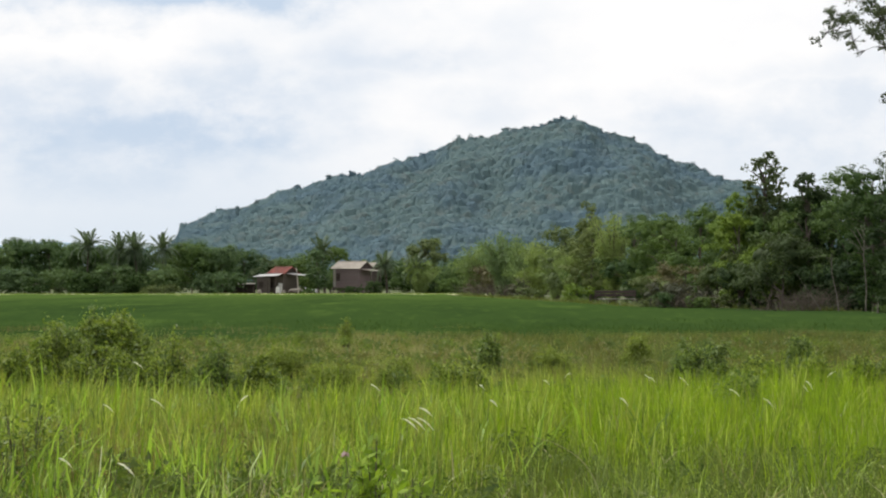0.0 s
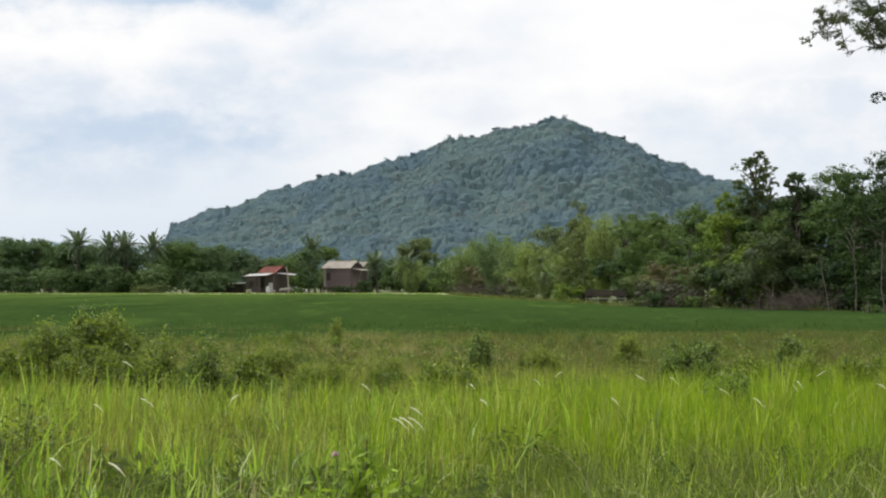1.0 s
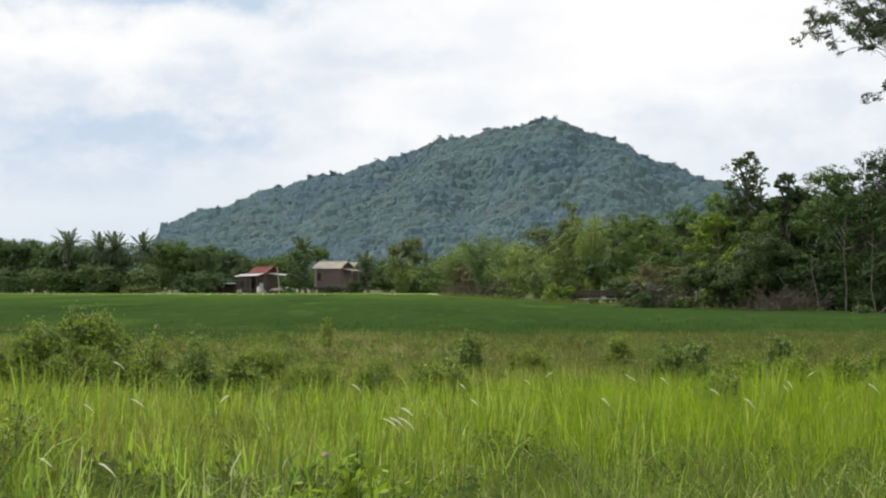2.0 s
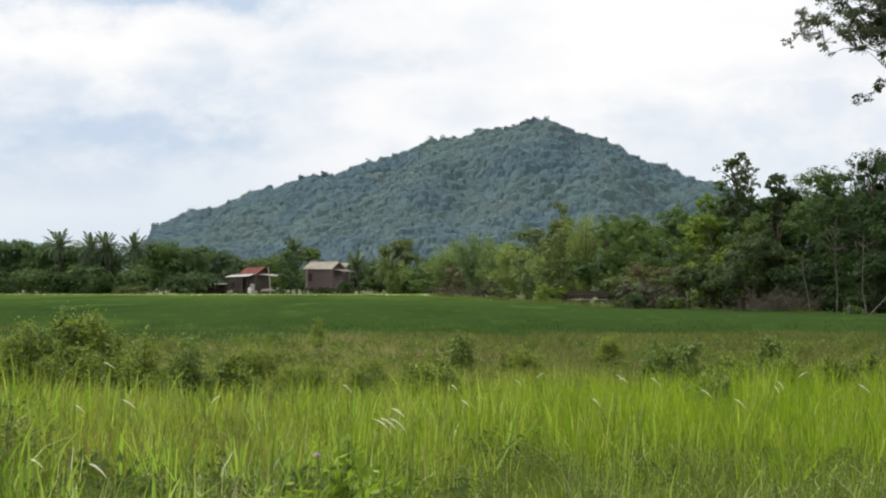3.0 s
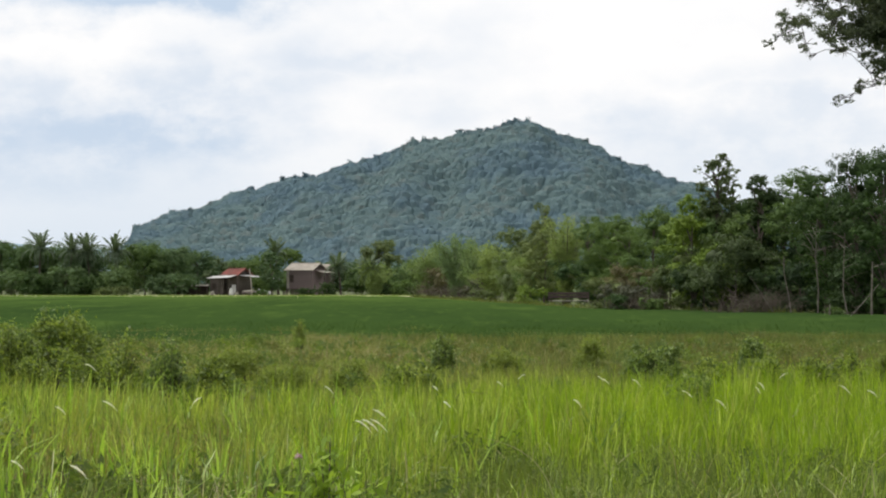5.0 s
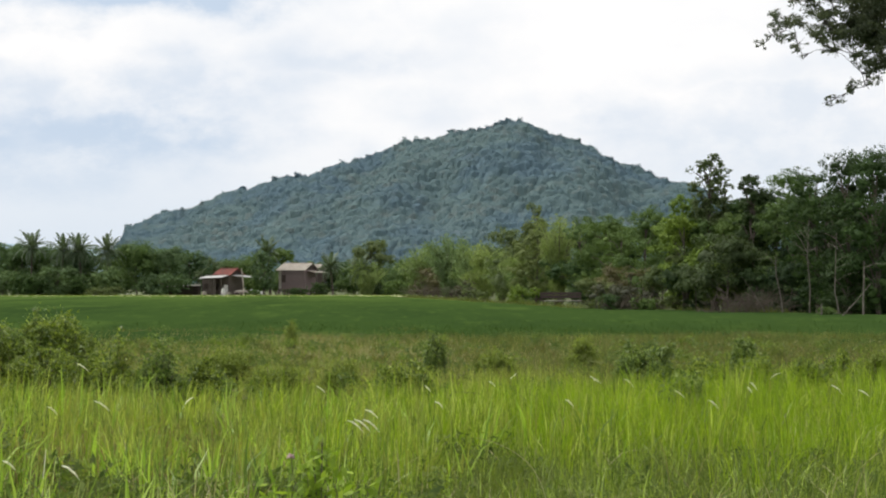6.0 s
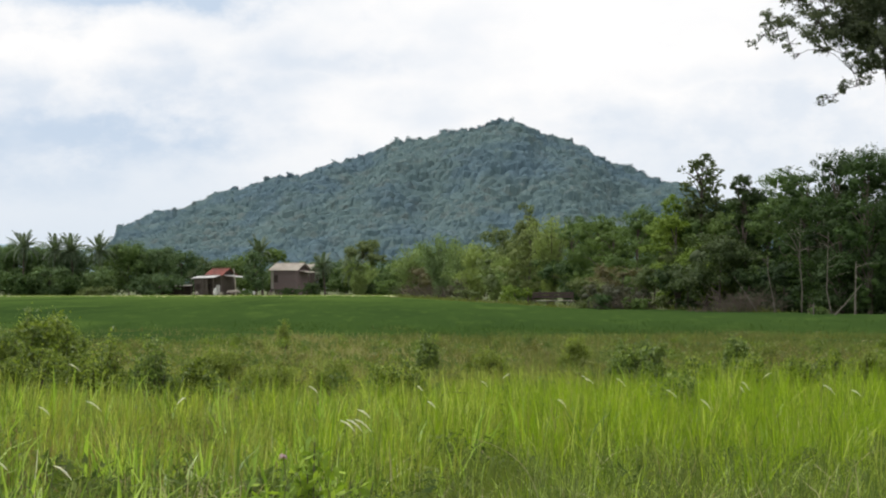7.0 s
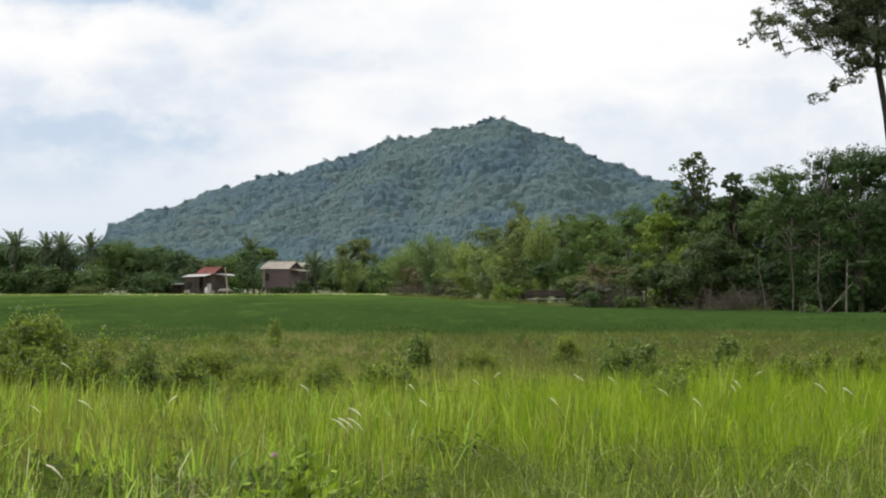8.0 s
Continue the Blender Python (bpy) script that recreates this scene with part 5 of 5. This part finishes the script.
    part("low_blades", blades(rng, x, y, 0.0, rng.uniform(0.2, 0.62, len(x)), rng.uniform(0.004, 0.01, len(x)), UNDER, 0.8), root, "low dull green blades")
    x, y = spread(rng, 24000, 9.5, 20.0, tuft=7, loose=0.08)
    keep = (y < low_front(x)) & (x > -0.4)
    x, y = x[keep], y[keep]
    part("low_blades", blades(rng, x, y, 0.0, rng.uniform(0.3, 0.66, len(x)), rng.uniform(0.005, 0.011, len(x)), GRASS_D, 0.55), root, "low arching green blades")
    x, y = spread(rng, 2700, 9.5, 19.0, tuft=3, loose=0.1)
    keep = y < low_front(x) + 0.4
    x, y = x[keep], y[keep]
    part("low_blades", blades(rng, x, y, 0.0, rng.uniform(0.35, 0.68, len(x)), rng.uniform(0.005, 0.009, len(x)), GRASS_P, 0.75), root, "pale arching blades over the low growth")
    # coarse clumps of broad arching leaves
    def left_side(x, y, rng):
        return (x < 0.4) | (rng.uniform(0, 1, len(x)) < 0.2)
    part("coarse_blades", tufts(rng, 420, 9.0, 16.5, 13, 0.05, 0.62, (0.012, 0.024), COARSE, 0.75, left_side), root, "broad arching mid-green blades")
    # reddish seeding stalks in one patch
    x, y = rng.normal(-2.3, 0.75, 1500), rng.uniform(12.5, 19, 1500)
    part("seeding_stalks", blades(rng, x, y, 0.0, rng.uniform(0.55, 0.8, len(x)), rng.uniform(0.003, 0.006, len(x)), RUSTY, 0.3), root, "thin reddish brown seeding stalks")
    # clumps of pale arching leaves
    for cx, cy in ((-1.1, 11.6), (-1.35, 12.4), (-0.85, 12.8), (-2.0, 11.2), (0.65, 11.4), (1.15, 12.2), (1.75, 12.6), (2.4, 11.8)):
        count = 34 if cx < 0 else 9
        x, y = rng.normal(cx, 0.09, count), rng.normal(cy, 0.09, count)
        part("bent_blades", blades(rng, x, y, 0.0, rng.uniform(0.55, 0.95, count), rng.uniform(0.006, 0.012, count), STRAW, 1.0), root, "pale bent dry blades")
    x, y = rng.normal(-1.95, 0.25, 260), rng.normal(11.6, 0.3, 260)
    part("withered_leaves", blades(rng, x, y, 0.3, rng.uniform(0.15, 0.42, len(x)), rng.uniform(0.01, 0.02, len(x)), RUSTY, 1.3), root, "withered brown leaves")
    x, y = spread(rng, 1100, 8.5, 22, tuft=1)
    keep = rng.uniform(0, 1, len(x)) < np.where(x < 0.3, 0.8, 0.3)
    x, y = x[keep], y[keep]
    part("bent_blades", blades(rng, x, y, 0.0, rng.uniform(0.6, 0.85, len(x)), rng.uniform(0.006, 0.011, len(x)), STRAW, 0.9), root, "pale bent dry blades")
    x, y = spread(rng, 9000, 24.5, 32, tuft=12, loose=0.12)
    part("blades", blades(rng, x, y, 0.0, rng.uniform(0.4, 0.75, len(x)), rng.uniform(0.007, 0.013, len(x)), GRASS, 0.3), root)
    mid = thing("rough_meadow", (0, 0, 0), "rough brownish green meadow grass mixed with weeds", "grass", kind="stuff")
    x, y = spread(rng, 80000, 22, 62, tuft=16, loose=0.25)
    wave = ripple(x, y, 0.25, 5.0)
    tall = (0.46 + 0.22 * wave) * rng.uniform(0.5, 1.3, len(x)) * np.clip(1.35 - y / 110, 0.7, 1.1)
    dull = rng.uniform(0, 1, len(x)) < 1 / (1 + np.exp(-(x / y * 26 - 1.6 + 2.5 * ripple(x, y, 0.1, 41.0))))
    for which, mat, words in ((~dull, GRASS_B, "mixed green blades"), (dull, GRASS_O, "dull brownish olive blades")):
        part("blades", blades(rng, x[which], y[which], 0.0, tall[which], 0.006 + y[which] * 0.0002, mat, 0.6), mid, words)
    x, y = spread(rng, 20000, 24, 52, tuft=10, loose=0.35)
    keep = ripple(x, y, 0.15, 7.0) > 0.05
    x, y = x[keep], y[keep]
    part("dry_blades", blades(rng, x, y, 0.0, rng.uniform(0.25, 0.52, len(x)), 0.004 + y * 0.00014, STRAW, 0.7), mid, "straw-coloured dry blades")

    x, y = rng.normal(-1.6, 1.7, 5200), rng.uniform(42, 58, 5200)
    part("dry_blades", blades(rng, x, y, 0.0, rng.uniform(0.3, 0.58, len(x)), rng.uniform(0.008, 0.015, len(x)), STRAW, 0.6), mid, "straw-coloured dry blades")
    x, y = spread(rng, 40000, 30, 60, tuft=20, loose=0.5)
    keep = ripple(x, y * 2.5, 0.08, 33.0) + 0.5 * ripple(x, y * 2.5, 0.3, 34.0) + np.clip(x / y * 3, -0.4, 0.35) > 0.12
    x, y = x[keep], y[keep]
    part("dull_blades", blades(rng, x, y, 0.0, rng.uniform(0.35, 0.62, len(x)), 0.006 + y * 0.0002, UNDER, 0.5), mid, "dull olive blades in streaks")
    # pale seed heads no bigger than a thumb, dotted over the rough grass
    count = 260
    y = np.sqrt(rng.uniform(24.0 ** 2, 50.0 ** 2, count))
    x = rng.uniform(-0.235, 0.272, count) * y
    keep = ripple(x, y, 0.12, 27.0) > -0.1
    x, y = x[keep], y[keep]
    at = np.stack([x, y, rng.uniform(0.42, 0.7, len(x))], 1)
    part("seed_heads", triangles("seed_heads", small_leaves(rng, at, np.tile((0, -1.0, 0.3), (len(x), 1)), 0.055, 0.28, 0.0, 0.5), STRAW), mid, "pale feathery seed heads")

    # the meadow goes on round about
    wide = thing("meadow_grass", (0, 0, 0), "short green and straw-coloured meadow grass", "grass", kind="stuff")
    turn, away = rng.uniform(0, 2 * np.pi, 15000), 0.6 + 8.4 * np.sqrt(rng.uniform(0, 1, 15000))
    x, y = away * np.cos(turn), away * np.sin(turn)
    part("blades", blades(rng, x, y, 0.0, rng.uniform(0.15, 0.42, len(x)), rng.uniform(0.01, 0.022, len(x)), GRASS_D, 0.6), wide)
    turn, away = rng.uniform(0, 2 * np.pi, 7000), 9 + 45 * rng.uniform(0, 1, 7000) ** 1.3
    x, y = away * np.cos(turn), away * np.sin(turn)
    keep = (y < 3) | (np.abs(x / np.maximum(y, 0.1) - 0.02) > 0.26)
    x, y = x[keep], y[keep]
    part("blades", blades(rng, x, y, 0.0, rng.uniform(0.3, 0.7, len(x)), rng.uniform(0.012, 0.03, len(x)), GRASS, 0.5), wide)


make_tall_grass()


def make_edge_grass():
    """Rank clumps where the rough meadow meets the rice."""
    rng = np.random.default_rng(83)
    root = thing("rank_grass", (0, 0, 0), "rank olive grass clumps at the rice field's edge", "grass", kind="stuff")
    x, y = spread(rng, 52000, 48, 76, tuft=26, loose=0.6)
    keep = ripple(x, y * 0.5, 0.16, 15.0) + 0.5 * ripple(x, y * 0.5, 0.5, 16.0) - 0.024 * (y - 56) - np.where(x / y > 0.02, 0.07, 0) > 0.06
    x, y = x[keep], y[keep]
    dull = rng.uniform(0, 1, len(x)) < 0.25 + 0.75 / (1 + np.exp(-(x / y * 26 - 0.8)))
    for which, mat, words in ((~dull, GRASS_O, "brownish olive blades"), (dull, UNDER, "dull olive blades")):
        part("blades", blades(rng, x[which], y[which], 0.0, rng.uniform(0.3, 0.58, which.sum()), rng.uniform(0.012, 0.022, which.sum()), mat, 0.5), root, words)


make_edge_grass()


def make_weed_cover():
    """Low leafy weeds scattered through the meadow, too many to count."""
    rng = np.random.default_rng(77)
    for leaf, count, label in (("weed", 170, "low leafy green weeds scattered through rough grass"), ("weedd", 150, "low dark green weeds scattered through rough grass"), ("weedy", 150, "low yellowish weeds scattered through rough grass")):
        y = np.sqrt(rng.uniform(23.5 ** 2, 50 ** 2, count))
        x = rng.uniform(-0.235, 0.272, count) * y
        lobes = []
        for a, b in zip(x, y):
            tall = rng.uniform(0.25, 0.62)
            for k in range(5):
                r = rng.uniform(0.06, 0.16)
                lobes.append((a + rng.normal() * 0.16, b + rng.normal() * 0.16, tall * rng.uniform(0.4, 1.0), r, r, r))
        tagged(new("weeds", triangles("weeds", sprays(rng, lobes, count * 170, 0.06, 4, (0.5, 1.0), 0.9, 0.5), LEAF[leaf])), label, "weeds", kind="stuff")
    count = 220
    y = np.sqrt(rng.uniform(9.0 ** 2, 19.0 ** 2, count))
    x = rng.uniform(-0.235, 0.272, count) * y
    keep = (y < low_front(x)) | ((x < 0.2) & (y < 13.5) & (ripple(x, y, 0.7, 3.0) > 0.0))
    x, y = x[keep], y[keep]
    lobes = [(a + rng.normal() * 0.09, b + rng.normal() * 0.09, rng.uniform(0.15, 0.66 if a < 0.2 else 0.42), 0.09, 0.09, 0.09) for a, b in zip(x, y) for k in range(5)]
    tagged(new("weeds", triangles("weeds", sprays(rng, lobes, 13000, 0.05, 4, (0.5, 1.1), 0.9, 0.3), WEED_D)), "small broad-leaved weeds under the tall grass", "weeds", kind="stuff")

    # dark growth in the gaps of the tall grass
    count = 680
    y = np.sqrt(rng.uniform(10.0 ** 2, 21.0 ** 2, count))
    x = rng.uniform(-0.235, 0.12, count) * y
    keep = gaps(x, y) > 0.02
    lobes = [(a + rng.normal() * 0.1, b + rng.normal() * 0.12, rng.uniform(0.2, 0.54), 0.09, 0.09, 0.09) for a, b in zip(x[keep], y[keep]) for k in range(4)]
    tagged(new("weeds", triangles("weeds", sprays(rng, lobes, 22 * len(lobes), 0.055, 4, (0.5, 1.1), 0.9, 0.35), WEED_D)), "dark leafy weeds in gaps of the tall grass", "weeds", kind="stuff")
    # ranker patches among the nearer grass
    lobes = []
    for cx, cy, wide in ((-2.1, 11.4, 0.3), (-1.7, 12.3, 0.25), (-1.15, 11.2, 0.25), (-2.5, 12.6, 0.3), (-1.4, 10.6, 0.2), (0.1, 11.6, 0.2)):
        for k in range(34):
            lobes.append((cx + rng.normal() * wide, cy + rng.normal() * 0.3, rng.uniform(0.15, 0.58), 0.08, 0.08, 0.08))
    tagged(new("weeds", triangles("weeds", sprays(rng, lobes, 14000, 0.055, 4, (0.5, 1.1), 0.9, 0.3), WEED_D)), "rank dark green weeds crowding through grass", "weeds", kind="stuff")


make_weed_cover()


def make_bush(x, y, height, width, leaf, full=1.0):
    rng = np.random.default_rng(int(abs(x) * 313 + y * 7))
    words = {"bush": "leafy green bush standing in rough grass", "bushd": "dark green glossy bush standing in rough grass", "bushy": "low yellowish green bush standing in rough grass"}[leaf]
    root = thing("bush", (x, y, 0), words, "bush", "meadow bushes")
    wood, lobes = Solid(), []
    for i in range(80):
        turn, away = rng.uniform(0, 2 * math.pi), width * 0.55 * math.sqrt(rng.uniform(0.02, 1))
        z = height * (1 - 0.32 * (away / (width * 0.5)) ** 2) * rng.uniform(0.12, 1.0) ** 0.5 * 0.86
        end = Vector((away * math.cos(turn), away * math.sin(turn), z))
        wood.tube(((0.05 * math.cos(turn), 0.05 * math.sin(turn), 0), end * 0.5 + Vector((0, 0, 0.08 * height)), end), (0.012, 0.008, 0.003), 4)
        r = rng.uniform(0.045, 0.12) * (0.45 + 0.55 * width)
        tall = r * rng.uniform(0.7, 1.4)
        lobes.append((end.x, end.y, max(0.05, min(end.z, height - tall - 0.04)), r, r, tall))
    for i in range(16 if full < 1.5 else 5):
        turn, away = rng.uniform(0, 2 * math.pi), width * 0.5 * math.sqrt(rng.uniform(0.02, 1))
        top = height * rng.uniform(0.85, 1.1) * (1 - 0.25 * (away / (width * 0.5)) ** 2)
        foot, end = Vector((0.4 * away * math.cos(turn), 0.4 * away * math.sin(turn), 0.3 * height)), Vector((away * math.cos(turn), away * math.sin(turn), top))
        wood.tube((foot, foot.lerp(end, 0.5) + Vector((0, 0, 0.04 * height)), end), (0.009, 0.006, 0.002), 4)
        for k in range(5):
            p = foot.lerp(end, 0.55 + 0.11 * k)
            lobes.append((p.x, p.y, p.z, 0.055, 0.055, 0.06))
    part("branchwork", wood.mesh("branchwork", TWIG), root)
    size = 0.034 + 0.0004 * y
    v = sprays(rng, lobes, int(full * (4200 + 4200 * width)), size, 5, (0.45, 1.0), 0.9, 0.5, 0.0, 1.6)
    v = v + rng.normal(size=(len(v), 1, 3)) * np.where(rng.uniform(0, 1, (len(v), 1, 1)) < 0.3, 0.06, 0.012)
    v[..., 2] = np.maximum(v[..., 2], 0.01)
    part("foliage", triangles("foliage", v, LEAF[leaf]), root)


for row in [
    (-4.76, 27.3, 1.42, 1.0, 'bushd', 1.6),
    (-4.11, 27.1, 1.42, 0.88, 'bush', 1.7),
    (-4.44, 27.5, 1.6, 1.12, 'bush', 1.8),
    (-4.97, 26.6, 1.32, 0.65, 'bush'),
    (-3.52, 26, 1.12, 0.78, 'bush'),
    (-4.45, 26.3, 1.0, 1.4, 'bush'),
    (-2.79, 25.6, 1.07, 0.58, 'bushd'),
    (-5.5, 26.5, 1.0, 0.5, 'bush'),
    (-2.31, 30, 0.95, 0.73, 'bushy'),
    (-2.27, 26, 0.83, 0.42, 'bush'),
    (-1.46, 27, 0.78, 0.8, 'bushy'),
    (0.73, 33, 1.0, 0.36, 'bushd'),
    (0.16, 26.5, 0.86, 0.69, 'bush'),
    (3.62, 29, 1.16, 0.74, 'bushd', 1.7),
] + [
    (5.65, 33, 1.0, 0.38, 'bushd'),
    (4.39, 29, 0.78, 0.5, 'bush'),
    (4.71, 26.5, 0.86, 0.72, 'bush'),
    (6.08, 28, 0.86, 0.6, 'bush'),
    (6.65, 28, 0.9, 0.6, 'bushy'),
    (1.66, 32, 0.8, 0.61, 'bushy'),
    (3.38, 36, 0.85, 0.59, 'bushy'),
    (-2.19, 47, 0.95, 0.24, 'bushy', 0.25),
    (-3.02, 14.9, 0.95, 0.8, 'bush', 0.42),
    (3.14, 22, 0.82, 0.48, 'bushd'),
    (-0.64, 28, 0.76, 0.53, 'bushy'),
    (5.46, 27, 0.87, 0.44, 'bush'),
]:
    make_bush(*row)


def make_plumes():
    """Nodding silky seed heads on thin stalks."""
    rng = np.random.default_rng(51)
    for x, y, top in [
    (-0.17, 15, 0.91),
    (-0.25, 15, 0.84),
    (-0.19, 15, 0.84),
    (-0.3, 15.2, 0.82),
    (-2.77, 17, 0.82),
    (-2.53, 18, 0.81),
    (0.4, 18, 0.8),
    (2.22, 23, 0.8),
    (2.27, 23, 0.77),
    (2.54, 22.5, 0.79),
    (3.45, 20, 0.82),
    (3.65, 21, 0.82),
    (4.43, 23.5, 0.81),
    (1.45, 23.5, 0.8),
    (0.36, 21, 0.79),
    (-1.84, 11.8, 0.79),
    (-3.65, 24.5, 0.89),
    (-0.73, 21, 0.79),
    (1.44, 17, 0.87),
    (2.76, 18, 0.81),
    (4.47, 21, 0.79),
    (4.53, 20, 0.79),
] + [
    (-1.68, 18, 0.84),
    (-2.21, 12, 0.8),
    (1.05, 22, 0.79),
    (2.74, 20, 0.79),
]:
        root = thing("grass_seed_head", (x, y, 0), "silky white grass seed head nodding on a thin stalk", "seed head", "grass seed heads")
        way = Vector((rng.uniform(0.5, 1.0), rng.uniform(-0.5, 0.5), 0)) * rng.choice([1, 1, 1, -1])
        long = rng.uniform(0.08, 0.15)
        bend = [Vector((0, 0, top)) + way * (long * s) - Vector((0, 0, long * (0.1 * s + 0.55 * s * s))) for s in (0, 0.35, 0.7, 1.0)]
        foot = Vector((-0.1 * way.x, 0, 0))
        part("stalk", Solid().tube((foot, foot.lerp(bend[0], 0.6), bend[0]), (0.002, 0.002, 0.0015), 4).mesh("stalk", TWIG), root)
        tuft = Solid().tube(bend, (0.002, 0.0065, 0.0055, 0.001), 7)
        part("plume", tuft.mesh("plume", PLUME), root, "silky white plume")


make_plumes()


def make_weed(x, y, height, width, flowers, seed, mat=WEED):
    rng = np.random.default_rng(seed)
    root = thing("flowering_weed", (x, y, 0), "broad-leaved green weed with a small pink flower" if flowers else "broad-leaved green weed among tall grass", "weed", "weeds")
    for i in range(15):
        way = Vector((rng.uniform(-1, 1), rng.uniform(-0.6, 0.6), 0)) * width * 0.5
        tall = height * rng.uniform(0.55, 1.0)
        pts = [way * s ** 1.4 + Vector((0, 0, tall * s)) for s in (0, 0.4, 0.75, 1.0)]
        stem = part("stem", Solid().tube(pts, (0.005, 0.004, 0.003, 0.002), 5).mesh("stem", TWIG), root)
        at = np.array([np.array(way * s ** 1.4 + Vector((0, 0, tall * s))) + rng.normal(size=3) * 0.03 for s in rng.uniform(0.3, 1.0, 26)])
        part("foliage", quads("leaves", leaves(rng, at, np.tile((0, -0.3, 0.8), (len(at), 1)), 0.085, 0.032, 0.35, 0.9), mat), stem)
    for fx, fz in flowers:
        part("flower_stalk", Solid().tube([(fx * 0.4, 0, 0.2), (fx * 0.9, -0.02, fz - 0.12), (fx, -0.03, fz)], (0.004, 0.003, 0.002), 5).mesh("flower_stalk", TWIG), root)
        petals = unit(rng, 26)
        petals[:, 2] = np.abs(petals[:, 2])
        at = np.array([fx, -0.03, fz]) + petals * 0.018
        part("flower", quads("flower", leaves(rng, at, petals, 0.032, 0.018, 0, 0.4), PETAL), root, "small pink flower head")


make_weed(-0.40, 12.2, 0.95, 0.34, [(-0.17, 0.80)], 61)
make_weed(-0.66, 11.7, 0.7, 0.42, [], 62)
make_weed(-0.16, 11.7, 0.72, 0.3, [], 63)
for i, (x, y, height, width) in enumerate(WEED_PATCHES):
    make_weed(x, y, height, width, [], 70 + i, WEED_D)


def make_stalk(points, radius, label, mat):
    """A single dry stalk standing out of the grass."""
    foot = Vector(points[0])
    points = [Vector(p) - foot for p in points]
    for k in range(2):
        points = [points[0]] + [p for a, b in zip(points, points[1:]) for p in (a.lerp(b, 0.25), a.lerp(b, 0.75))] + [points[-1]]
    ob = tagged(new("dry_stalk", Solid().tube(points, [radius * (1 - 0.7 * i / (len(points) - 1)) for i in range(len(points))], 6).mesh("dry_stalk", mat)), label, "stalk", "dry stalks")
    ob.location = foot


make_stalk([(1.09, 14, 0), (1.06, 14, 0.4), (0.95, 14, 0.61), (0.77, 14, 0.73), (0.58, 14, 0.78)], 0.0042, "pale arching dry stalk over low grass", STRAW)
make_stalk([(0.58, 21.2, 0), (0.6, 21.2, 0.6), (0.63, 21.2, 0.73), (0.93, 21.2, 0.7)], 0.007, "thin dark bent stalk above tall grass", DARK_BARK)
make_stalk([(-2.08, 12.6, 0), (-2.09, 12.6, 0.45), (-2.06, 12.6, 0.82)], 0.007, "pale upright dry stalk in grass", PLUME)
